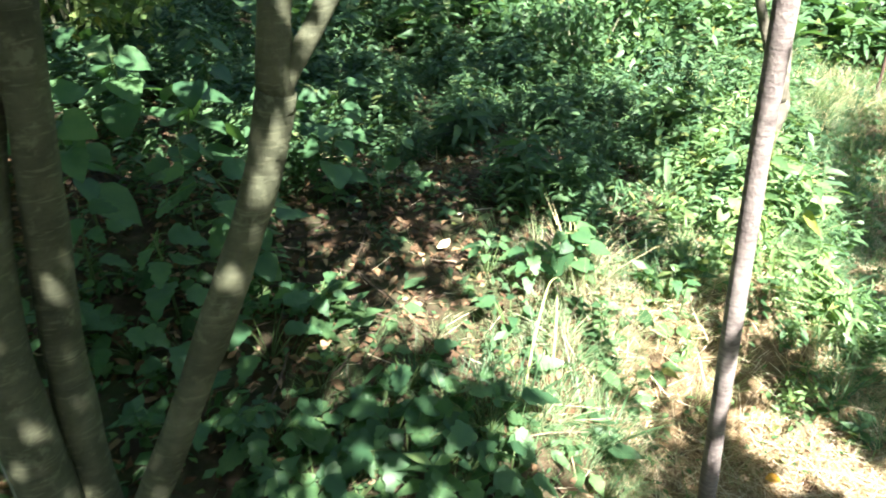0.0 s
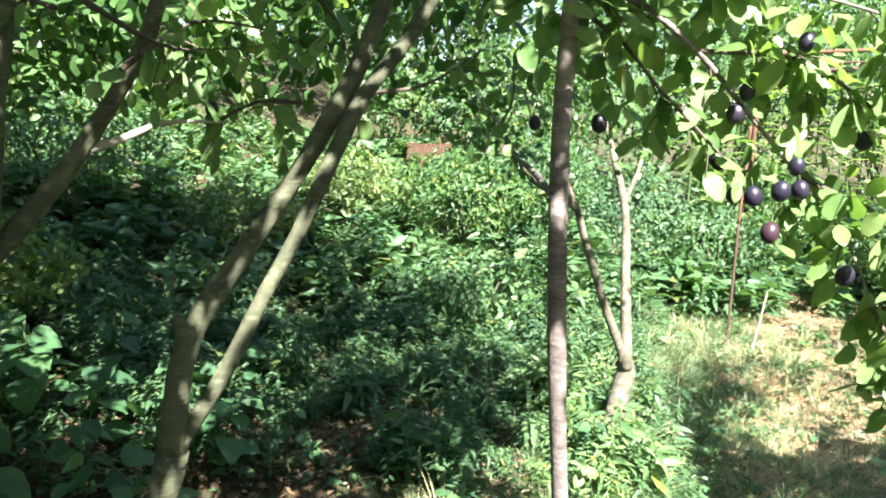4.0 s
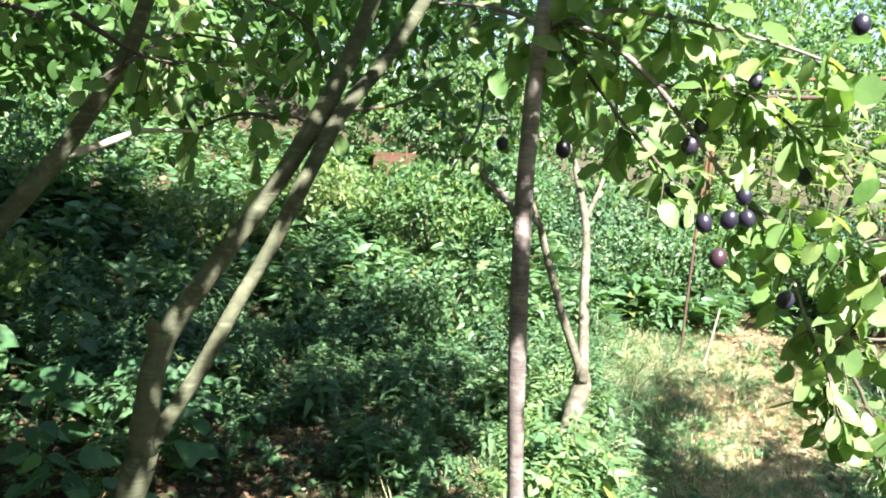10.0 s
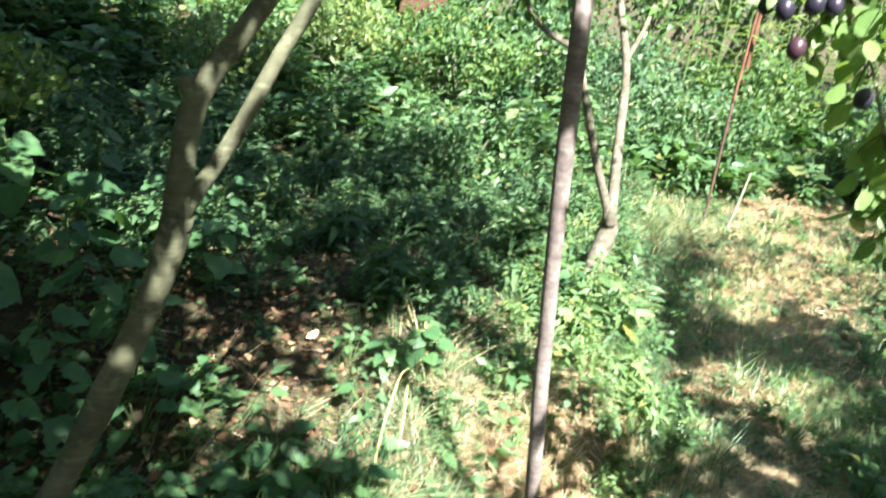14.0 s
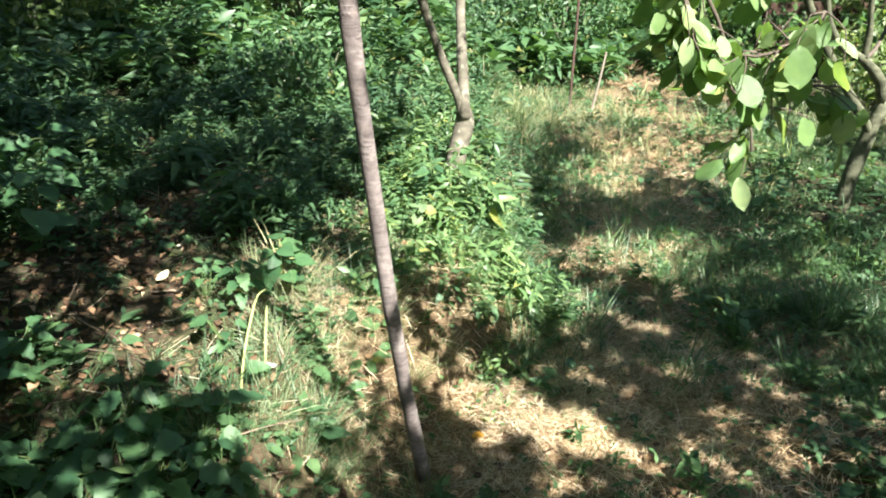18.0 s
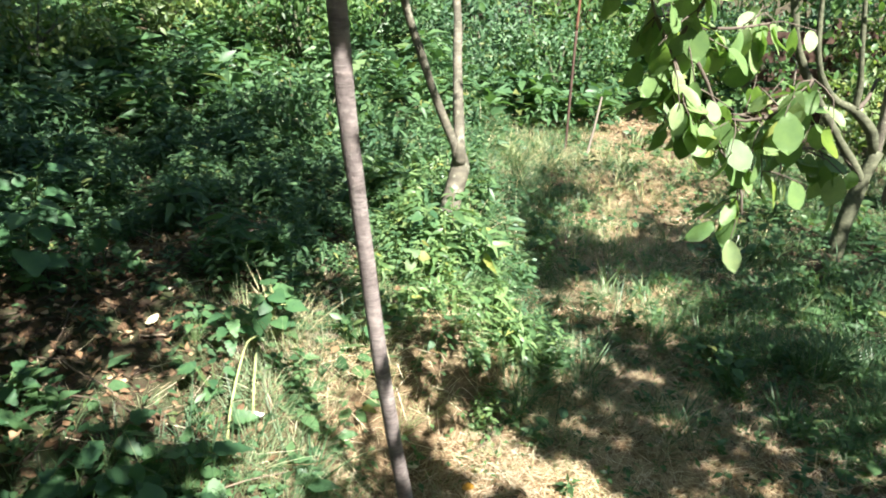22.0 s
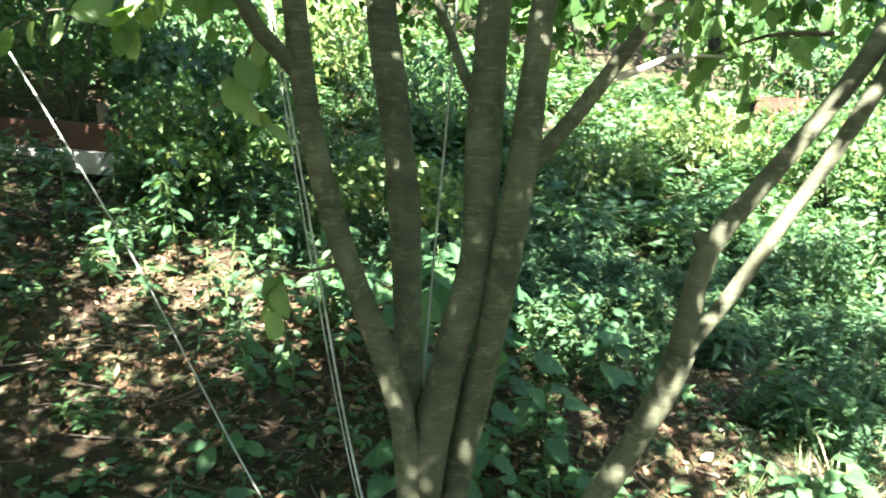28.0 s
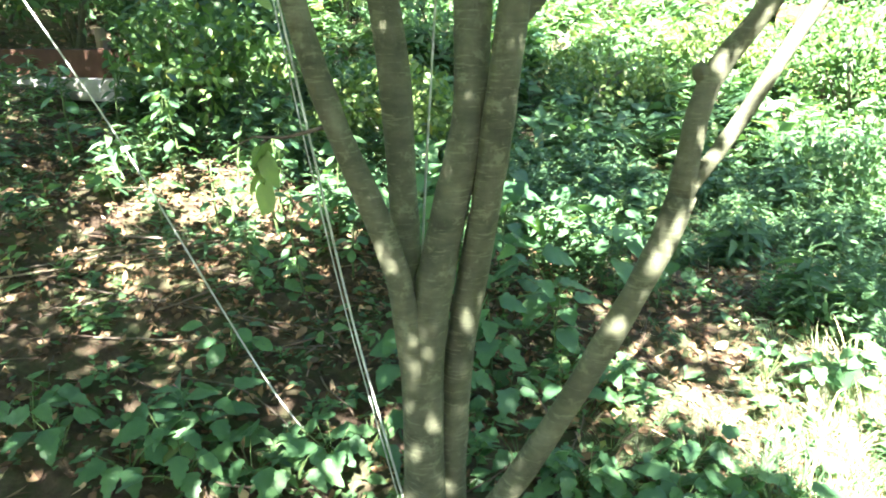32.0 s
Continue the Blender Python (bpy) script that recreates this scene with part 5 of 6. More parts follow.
MAT["pale_shrub"] = leaf_material("pale_shrub", (0.07, 0.14, 0.04), (0.115, 0.2, 0.055), (0.17, 0.26, 0.075), 0.36, 0.42, odd=(0.26, 0.24, 0.08))
BACK = [
    # x, y, wide, tall, leaves, leaf size
    (-6.2, 6.4, 1.5, 2.8, 4200, 0.08), (-4.6, 7.8, 1.3, 2.2, 3800, 0.075), (-7.5, 9.2, 1.8, 4.0, 4600, 0.1), (-3.6, 10.6, 1.6, 3.2, 4600, 0.085), (-1.6, 11.6, 1.5, 3.0, 4600, 0.085),
    (0.2, 12.8, 1.6, 3.6, 4600, 0.1), (3.0, 10.4, 1.5, 3.0, 4600, 0.085), (2.0, 13.6, 1.8, 4.2, 4400, 0.11), (5.2, 11.6, 1.7, 3.6, 4600, 0.1), (7.4, 11.0, 1.8, 3.6, 4600, 0.1),
    (10.0, 11.6, 1.9, 4.0, 4200, 0.11), (9.6, 8.6, 1.4, 2.6, 3600, 0.09), (12.4, 8.8, 2.0, 4.2, 4000, 0.11), (11.2, 5.2, 1.6, 3.2, 3600, 0.1), (-5.8, 12.8, 2.0, 5.0, 4400, 0.12), (4.4, 15.2, 2.4, 5.6, 4600, 0.14), (8.4, 14.6, 2.4, 5.8, 4600, 0.14), (-1.0, 15.4, 2.4, 5.6, 4600, 0.14), (-9.6, 7.0, 2.0, 4.6, 4000, 0.12), (-8.2, 4.2, 1.5, 3.2, 3600, 0.09), (13.6, 12.4, 2.6, 6.0, 4200, 0.14), (-3.4, 13.8, 2.4, 6.2, 4600, 0.14), (1.4, 16.2, 2.6, 7.0, 4600, 0.15), (-8.4, 11.6, 2.4, 6.4, 4400, 0.14),
]
for k, (x, y, w, t, n, s) in enumerate(BACK):
    n = int(n * 0.85)
    if x > 4:
        t, n = t * 1.3, int(n * 1.4)
    shrub("tall_shrub" if t < 5 else "broad_tree", x, y, w, t, n, 200 + k, "tall leafy green shrub lit by the sun" if t < 5 else "broad leafy tree closing the view behind the shrubs", ("shrub", "crown_leaf", "weed")[k % 3], s, 5, category="shrub" if t < 5 else "tree", group="shrubs and trees behind the bank", sink=0.0)
# trees and shrubs added behind and beside the camera to block sky light
SKY_BLOCKERS = [(-8.0, -4.8, 1.9, 5.6), (-5.4, -5.0, 1.9, 5.8), (-2.8, -5.2, 1.9, 6.0), (-0.3, -5.2, 1.9, 5.8), (2.2, -5.1, 1.9, 6.0), (4.8, -4.8, 1.9, 5.8), (7.4, -4.2, 1.9, 5.8), (9.2, -1.6, 1.8, 5.0), (9.4, 1.4, 1.7, 4.4), (-6.9, 1.3, 1.5, 3.2), (-6.0, -1.6, 1.6, 3.8), (-8.6, -1.6, 1.8, 4.6)]
for k, (x, y, w, t) in enumerate(SKY_BLOCKERS):
    shrub("broad_tree" if t > 4 else "tall_shrub", x, y, w, t, 2300, 260 + k, "unseen leafy tree added to hold back sky light" if t > 4 else "tall leafy green shrub lit by the sun", ("shrub", "crown_leaf", "weed")[k % 3], 0.18, 5, category="tree" if t > 4 else "shrub", group="trees round the orchard")
MID = [
    (1.25, 6.6, 0.7, 1.05, 2600, 0.055), (2.1, 7.4, 0.75, 1.2, 2600, 0.06), (0.1, 7.4, 0.6, 0.8, 1800, 0.055), (3.6, 8.2, 0.9, 1.5, 2600, 0.065), (5.4, 8.4, 0.9, 1.6, 2600, 0.065),
    (-2.4, 6.2, 0.8, 1.0, 2200, 0.055), (-0.9, 6.0, 0.6, 0.7, 1600, 0.05), (-3.9, 4.6, 0.6, 0.8, 1800, 0.06), (-2.9, 3.2, 0.55, 0.75, 1700, 0.06), (-4.6, 5.6, 0.9, 1.3, 2400, 0.07), (-1.9, 3.7, 0.5, 0.6, 1400, 0.055), (7.0, 7.4, 0.9, 1.3, 2200, 0.065), (-5.6, 3.6, 0.7, 1.3, 2000, 0.07), (1.0, 4.9, 0.55, 0.55, 1500, 0.05), (6.4, 4.6, 0.6, 0.9, 1600, 0.06), (8.3, 6.4, 0.9, 1.7, 2400, 0.07), (9.2, 5.2, 0.9, 1.8, 2400, 0.07), (7.4, 4.4, 0.6, 0.9, 1400, 0.06), (8.2, 3.6, 0.8, 1.6, 2200, 0.07), (2.9, 6.9, 0.5, 1.1, 1500, 0.05), (6.0, 6.3, 0.7, 1.0, 1800, 0.06), (4.4, 7.2, 0.7, 1.1, 1800, 0.055), (7.6, 5.6, 0.8, 1.3, 1800, 0.065), (2.9, 9.0, 0.8, 1.5, 2000, 0.07), (0.7, 10.4, 0.9, 1.5, 2200, 0.08), (1.9, 10.6, 0.8, 1.6, 2200, 0.08), (-3.6, 6.6, 0.8, 1.2, 2000, 0.065), (-3.3, 3.9, 0.6, 0.9, 1700, 0.06), (-2.4, 4.4, 0.5, 0.5, 1200, 0.055), (-4.6, 4.0, 0.8, 1.3, 2600, 0.07), (-5.6, 4.4, 0.9, 1.7, 2600, 0.075),
]
for k, (x, y, w, t, n, s) in enumerate(MID):
    shrub("shrub", x, y, w, t, n, 300 + k, "low leafy shrub with light green leaves", ("shrub", "weed", "pale_shrub", "nettle")[k % 4], s, 4)


def strap_plant(x, y, tall, seed):
    """A tall reed-like plant with long arching leaves."""
    r = np.random.default_rng(seed)
    ob = empty("tall_reed", (x, y, floor_at(x, y)), "tall pale green plant with long arching strap leaves", "plant", "strap-leaved plants behind the rail")
    v, f = tube([(0, 0, -0.03), (0.02, 0, tall * 0.5), (r.normal() * 0.08, r.normal() * 0.08, tall)], [0.016, 0.012, 0.005], 6)
    link("stalk", mesh_of("stalk", v, f), MAT["stem"], ob)
    for i in range(12):
        z = tall * (0.12 + 0.85 * i / 12)
        a = i * 3.0 + r.normal() * 0.4
        d = np.array([math.cos(a), math.sin(a), 0.0])
        ln = r.uniform(0.45, 0.75)
        pts = [np.array([0, 0, z]) + d * ln * t + np.array([0, 0, 0.5 * ln * (t * 1.1 - 1.35 * t * t)]) for t in (0, 0.25, 0.5, 0.75, 1.0)]
        side = np.array([-d[1], d[0], 0])
        w = [0.018, 0.032, 0.03, 0.02, 0.002]
        vv = np.array([p + side * s * k + np.array([0, 0, abs(s) * k * 0.4]) for p, k in zip(pts, w) for s in (-1, 0, 1)])
        ff = np.array([t for j in range(4) for t in ((3 * j, 3 * j + 1, 3 * j + 4), (3 * j, 3 * j + 4, 3 * j + 3), (3 * j + 1, 3 * j + 2, 3 * j + 5), (3 * j + 1, 3 * j + 5, 3 * j + 4))])
        link("leaf", mesh_of("leaf", vv, ff), MAT["strap"], ob)


MAT["strap"] = leaf_material("strap", (0.09, 0.17, 0.06), (0.14, 0.24, 0.08), (0.2, 0.3, 0.11), 0.36, 0.4, by_object=True)
rs = np.random.default_rng(400)
for k in range(26):
    strap_plant(4.6 + (k % 13) * 0.36 + rs.normal() * 0.12, 8.7 + (k // 13) * 0.6 + rs.normal() * 0.15, rs.uniform(2.6, 3.6), 410 + k)


# ---- the small tree on a cut stump ----
st_at = (1.4, 2.9, floor_at(1.4, 2.9))
small = empty("fruit_tree", st_at, "young fruit tree with two pale stems on a cut trunk", "tree")
W = MAT["bark_pale"]
limb("trunk", small, W, [(1.36, 2.83, st_at[2] - 0.08), (1.433, 2.945, 0.401), (1.49, 3.02, 0.51), (1.535, 3.07, 0.6), (1.52, 3.05, 0.68)], [0.065, 0.055, 0.052, 0.05, 0.036], 12, "", 0.03, 1)
limb("stem", small, W, [(1.53, 3.055, 0.62), (1.518, 3.044, 0.72), (1.582, 3.278, 1.065), (1.693, 3.632, 1.412), (1.665, 3.932, 1.887), (1.664, 4.121, 2.348), (1.6, 4.2, 2.9)], [0.03, 0.03, 0.026, 0.023, 0.019, 0.015, 0.01], 10, "", 0.03, 2)
limb("stem", small, W, [(1.51, 3.05, 0.64), (1.494, 3.051, 0.72), (1.385, 3.039, 0.971), (1.258, 3.081, 1.35), (1.195, 3.069, 1.497), (0.982, 3.08, 1.617), (0.836, 3.152, 1.858), (0.666, 3.211, 2.001)], [0.025, 0.025, 0.022, 0.02, 0.018, 0.015, 0.011, 0.008], 10, "", 0.03, 3)
limb("branch", small, W, [(1.7, 3.65, 1.42), (1.718, 3.684, 1.44), (1.817, 3.751, 1.626), (2.013, 3.993, 2.011)], [0.012, 0.017, 0.015, 0.01], 8, "", 0.03, 4)
limb("branch", small, MAT["bark_twig"], [(1.2, 3.07, 1.5), (1.15, 3.15, 1.75), (1.2, 3.25, 2.1)], [0.012, 0.01, 0.006], 7, "", 0.03, 5)
link("cut_face", shape_mesh("cut_face", tube(np.array([(1.352, 2.79, 0.385), (1.343, 2.78, 0.39)]) - np.array(st_at), [0.03, 0.029], 12)), MAT["rust"], small, "reddish-brown sawn face on the trunk")
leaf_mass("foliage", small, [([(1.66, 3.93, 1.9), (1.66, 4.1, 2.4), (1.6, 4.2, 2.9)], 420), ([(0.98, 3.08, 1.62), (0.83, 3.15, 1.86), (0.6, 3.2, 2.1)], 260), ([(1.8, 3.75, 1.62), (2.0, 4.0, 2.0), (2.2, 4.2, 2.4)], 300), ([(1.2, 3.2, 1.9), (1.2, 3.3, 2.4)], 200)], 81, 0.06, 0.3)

# ---- the bushy tree beside the path ----
rt_at = (4.235, 2.94, floor_at(4.235, 2.94))
bushy = empty("fruit_tree", rt_at, "low-branched bushy fruit tree with grey bark beside the path", "tree")
limb("trunk", bushy, MAT["bark_old"], [(4.2, 2.92, rt_at[2] - 0.06), (4.235, 2.937, 0.05), (4.27, 2.937, 0.219), (4.297, 2.937, 0.347), (4.351, 2.937, 0.509)], [0.058, 0.05, 0.046, 0.044, 0.04], 10, "", 0.05, 1)
limb("stem", bushy, MAT["bark_pale"], [(4.345, 2.937, 0.48), (4.334, 2.937, 0.774), (4.316, 2.937, 0.967), (4.335, 2.937, 1.07), (4.429, 2.937, 1.153), (4.458, 2.937, 1.333), (4.6, 3.0, 1.9)], [0.034, 0.029, 0.027, 0.026, 0.028, 0.026, 0.014], 9, "pale grey sunlit stem", 0.05, 2)
limb("stub", bushy, MAT["bark_pale"], [(4.318, 2.937, 0.955), (4.28, 2.93, 1.01), (4.25, 2.925, 1.05)], [0.018, 0.017, 0.014], 8, "stub of a cut branch", 0.05, 3)
limb("stem", bushy, MAT["bark_old"], [(4.285, 2.937, 0.31), (4.207, 2.937, 0.405), (3.954, 2.937, 0.658), (3.762, 2.95, 0.875), (3.568, 2.96, 1.132), (3.469, 2.97, 1.387), (3.45, 3.05, 1.9)], [0.03, 0.03, 0.027, 0.026, 0.024, 0.021, 0.012], 9, "", 0.05, 4)
limb("stem", bushy, MAT["bark_old"], [(4.33, 2.94, 0.5), (4.274, 2.95, 0.638), (4.093, 2.96, 0.782), (3.88, 2.97, 0.89), (3.74, 3.0, 1.15), (3.7, 3.05, 1.7)], [0.036, 0.034, 0.028, 0.022, 0.018, 0.01], 9, "", 0.05, 5)
limb("branch", bushy, MAT["bark_old"], [(4.1, 2.96, 0.77), (4.085, 2.96, 0.958), (4.036, 2.97, 1.177), (4.0, 3.05, 1.7)], [0.022, 0.02, 0.017, 0.01], 8, "", 0.05, 6)
limb("branch", bushy, MAT["bark_twig"], [(4.1, 2.96, 0.78), (4.22, 3.0, 0.83), (4.33, 3.05, 0.95)], [0.016, 0.014, 0.01], 7, "", 0.05, 7)
limb("sucker", bushy, MAT["bark_twig"], [(5.29, 3.51, floor_at(5.29, 3.51) - 0.03), (5.27, 3.48, 0.1), (5.3, 3.45, 0.45), (5.4, 3.45, 0.9)], [0.022, 0.02, 0.018, 0.012], 7, "", 0.05, 8)
dark_at = (5.55, 3.2, floor_at(5.55, 3.2))
dark_tree = empty("orchard_tree", dark_at, "old fruit tree with a thick dark trunk beside the path", "tree")
limb("trunk", dark_tree, MAT["bark_dark"], [(5.62, 3.3, dark_at[2] - 0.06), (5.5, 3.2, 0.1), (5.34, 3.14, 0.45), (5.22, 3.1, 0.85), (5.15, 3.1, 1.15), (5.2, 3.1, 1.5), (5.4, 3.1, 2.1)], [0.11, 0.1, 0.095, 0.09, 0.085, 0.08, 0.06], 12, "", 0.06, 9)
limb("limb", dark_tree, MAT["bark_dark"], [(5.2, 3.1, 1.3), (5.5, 3.3, 1.7), (5.9, 3.5, 2.2)], [0.05, 0.042, 0.03], 9, "", 0.05, 10)
limb("limb", dark_tree, MAT["bark_dark"], [(5.38, 3.1, 2.05), (5.3, 3.3, 2.5), (5.3, 3.5, 3.0)], [0.055, 0.04, 0.02], 9, "", 0.05, 11)
leaf_mass("foliage", dark_tree, [([(5.5, 3.3, 1.7), (5.9, 3.5, 2.2)], 260), ([(5.4, 3.1, 2.0), (5.3, 3.5, 3.0)], 420)], 85, 0.065, 0.5)
leaf_mass("foliage", bushy, [([(3.5, 3.0, 1.5), (3.45, 3.1, 2.1)], 200), ([(4.0, 3.05, 1.5), (4.0, 3.2, 2.2)], 260), ([(4.5, 3.0, 1.4), (4.6, 3.1, 2.2)], 200), ([(4.2, 3.1, 0.9), (4.5, 3.2, 1.2)], 70), ([(3.7, 3.1, 0.95), (3.9, 3.2, 1.3)], 40)], 82, 0.06, 0.4)
shade_crown("shade_crown", bushy, [(3.6, 1.0, 3.1, 0.9), (4.4, 0.6, 3.0, 1.0), (3.2, -0.2, 3.0, 0.9), (4.0, 1.9, 3.0, 0.9), (3.6, -1.0, 2.9, 0.9), (5.2, 1.6, 3.2, 1.0), (6.2, 2.2, 3.2, 1.2), (7.2, 3.2, 3.4, 1.3), (6.8, 4.2, 3.6, 1.2), (8.4, 4.0, 3.6, 1.3)], 52000, 83)


def rod(name, points, radius, mat, label, category, sides=8, group=""):
    p = np.array(points, float)
    v, f = tube(p - p[0], radius if isinstance(radius, list) else [radius] * len(p), sides, True, 0.03, len(label))
    ob = tagged(link(name, mesh_of(name, v, f), MAT[mat]), label, category, group)
    ob.matrix_basis = Matrix.Translation(p[0].tolist())
    return ob


# ---- broad-leaved plants ----
HEART_MESHES = {}


def broad_leaf_mesh(kind, mat):
    key = (kind, mat)
    if key not in HEART_MESHES:
        v, f = {"heart": HEART, "toothed": TOOTHED, "oval": OVAL}[kind]
        me = mesh_of("leaf", v * np.array([1.05, 1, 1]), f)
        me.materials.append(MAT[mat])
        HEART_MESHES[key] = me
    return HEART_MESHES[key]


def broad_plant(x, y, tall, leaves, size, seed, label, kind="heart", mat="broad", stem="stem", spread=0.5, name="leafy_plant", group="broad-leaved weeds"):
    """A weed with leaves on short stalks round one stem, or round its foot when it is low; every leaf is a part."""
    r = np.random.default_rng(seed)
    z = floor_at(x, y)
    ob = empty(name, (x, y, z), label, "weed", group)
    me = broad_leaf_mesh(kind, mat)
    size *= 1.3
    bend = np.array([r.normal() * 0.12 * tall, r.normal() * 0.12 * tall, tall])
    low = tall < 0.2
    if not low:
        v, f = tube([(0, 0, -0.02), bend * np.array([0.3, 0.3, 0.5]), bend], [0.005, 0.004, 0.002], 6)
        link("stem", mesh_of("stem", v, f), MAT[stem], ob)
    for i in range(leaves):
        a = i * 2.4 + r.normal() * 0.35
        t = 0.3 + 0.7 * (i + 0.5) / leaves
        root = np.zeros(3) if low else bend * np.array([0.3 + 0.7 * t if t > 0.5 else 0.6 * t, 0.3 + 0.7 * t if t > 0.5 else 0.6 * t, t])
        o = size * r.uniform(0.25, 0.7) * (1.6 if low else 1.2 - 0.6 * t)
        tip = root + np.array([math.cos(a) * o, math.sin(a) * o, (tall * r.uniform(0.5, 1.0) if low else 0.25 * o)])
        v, f = tube([root, (root + tip) / 2 + np.array([0, 0, 0.15 * o]), tip], [0.0026, 0.002, 0.0016], 4)
        link("leaf_stalk", mesh_of("leaf_stalk", v, f), MAT[stem], ob)
        d = np.array([[math.cos(a), math.sin(a), r.uniform(-0.7, 0.1)]])
        u = np.array([[r.normal() * 0.3 + 0.05, r.normal() * 0.3 - 0.25, 1.0]])
        s = size * r.uniform(0.7, 1.2) * (1 if low else 1.15 - 0.4 * t)
        lf = new("leaf", me)
        lf.parent = ob
        lf.matrix_basis = Matrix.Translation(tip.tolist()) @ Matrix(frames_of(d, u)[0].tolist()).to_4x4() @ Matrix.Diagonal((s, s, s, 1))
    return ob


broad_plant(0.27, 1.93, 0.2, 16, 0.06, 1, "pale-stemmed weed with light green toothed leaves in the sun", "toothed", "broad", "pale_stem", 0.6)
broad_plant(0.42, 2.0, 0.22, 12, 0.07, 2, "broad-leaved weed with drooping green leaves in the sun", "heart", "broad", "pale_stem", 0.6)
for pts in ([(0.22, 1.52, 0.3), (0.248, 1.6, 0.394), (0.303, 1.75, 0.475), (0.33, 1.8, 0.487), (0.36, 1.83, 0.478)], [(0.3, 1.58, 0.3), (0.318, 1.64, 0.4), (0.335, 1.74, 0.432), (0.342, 1.78, 0.441), (0.345, 1.81, 0.42)]):
    rod("bare_stalk", pts, [0.0045, 0.004, 0.0036, 0.003, 0.0026], "pale_stem", "bare pale yellow-green stalk bent over in the sun", "stalk", 8, "pale stalks in the sun")
broad_plant(1.0, 2.35, 0.24, 9, 0.045, 3, "large weed with broad yellowing leaves beside the slender trunk", "heart", "yellow_leaf", "stem", 0.8)
broad_plant(1.2, 2.55, 0.32, 14, 0.052, 4, "large weed with broad green leaves beside the cut trunk", "heart", "broad", "stem", 0.7)
BURDOCK = [(-0.85, 2.15, 0.4, 11, 0.1), (-0.6, 1.9, 0.3, 10, 0.09), (-1.35, 2.45, 0.4, 11, 0.1), (-1.05, 1.8, 0.3, 10, 0.09), (-0.5, 3.1, 0.35, 10, 0.09), (-1.1, 3.3, 0.4, 10, 0.1), (-0.62, 2.1, 0.42, 10, 0.12), (-0.95, 2.45, 0.45, 11, 0.12), (-1.15, 2.1, 0.4, 9, 0.11), (-0.8, 1.75, 0.3, 9, 0.1), (-0.45, 2.55, 0.35, 9, 0.1), (-1.3, 2.85, 0.45, 10, 0.13), (-0.7, 2.9, 0.4, 9, 0.11), (-1.75, 2.6, 0.4, 9, 0.11), (-1.0, 1.5, 0.25, 8, 0.09), (-0.5, 1.6, 0.18, 8, 0.085), (-1.6, 3.3, 0.4, 9, 0.12), (-0.2, 2.75, 0.25, 7, 0.08)]
for k, (x, y, t, n, s) in enumerate(BURDOCK):
    broad_plant(x, y, t, n, s, 20 + k, "dark green broad-leaved weed growing in the shade of the plum tree", "heart" if k % 3 else "toothed")
LOWPLANT = [(-0.52, 1.33, 0.10, 9, 0.042), (-0.41, 1.28, 0.12, 10, 0.050), (-0.14, 1.33, 0.14, 11, 0.058), (-0.01, 1.20, 0.10, 12, 0.042), (0.10, 1.30, 0.12, 9, 0.050), (-0.22, 1.24, 0.14, 10, 0.058), (-0.55, 1.80, 0.10, 11, 0.042), (-0.40, 1.79, 0.12, 12, 0.050), (-0.86, 1.55, 0.14, 9, 0.058), (-1.00, 1.80, 0.10, 10, 0.042), (-0.82, 1.88, 0.12, 11, 0.050), (-0.11, 1.52, 0.14, 12, 0.058), (-0.63, 1.62, 0.10, 9, 0.042), (0.14, 1.18, 0.12, 10, 0.050), (-0.32, 1.19, 0.14, 11, 0.058), (0.2, 1.75, 0.14, 10, 0.042), (0.75, 1.95, 0.12, 8, 0.042), (-0.28, 1.38, 0.1, 9, 0.07), (0.15, 2.05, 0.15, 9, 0.042), (1.25, 2.05, 0.12, 10, 0.032), (1.05, 2.0, 0.1, 9, 0.032), (1.5, 2.2, 0.12, 10, 0.034), (-0.7, 1.55, 0.14, 9, 0.07), (-0.45, 1.3, 0.1, 8, 0.075), (-0.1, 1.28, 0.12, 10, 0.08), (0.1, 1.33, 0.12, 10, 0.075), (-0.22, 1.18, 0.1, 9, 0.075), (0.02, 1.15, 0.1, 9, 0.075), (-0.6, 1.3, 0.12, 8, 0.07), (0.2, 1.55, 0.08, 6, 0.05), (-0.05, 1.42, 0.08, 7, 0.06), (-1.52, 0.91, 0.13, 8, 0.07), (-1.27, 0.92, 0.13, 9, 0.07), (-1.11, 1.09, 0.13, 10, 0.07), (-1.78, 0.79, 0.13, 8, 0.07), (-1.47, 1.02, 0.13, 9, 0.07), (-1.03, 1.19, 0.13, 10, 0.07), (-1.58, 0.81, 0.13, 8, 0.07), (-1.16, 0.95, 0.13, 9, 0.07), (-1.91, 0.83, 0.13, 10, 0.07), (-1.41, 0.83, 0.13, 8, 0.07)]
for k, (x, y, t, n, s) in enumerate(LOWPLANT):
    broad_plant(x, y, t, n, s, 50 + k, "low plant with rounded toothed green leaves on the soil", "toothed", "broad", "stem", 0.9, "ground_plant", "low plants under the plum tree")
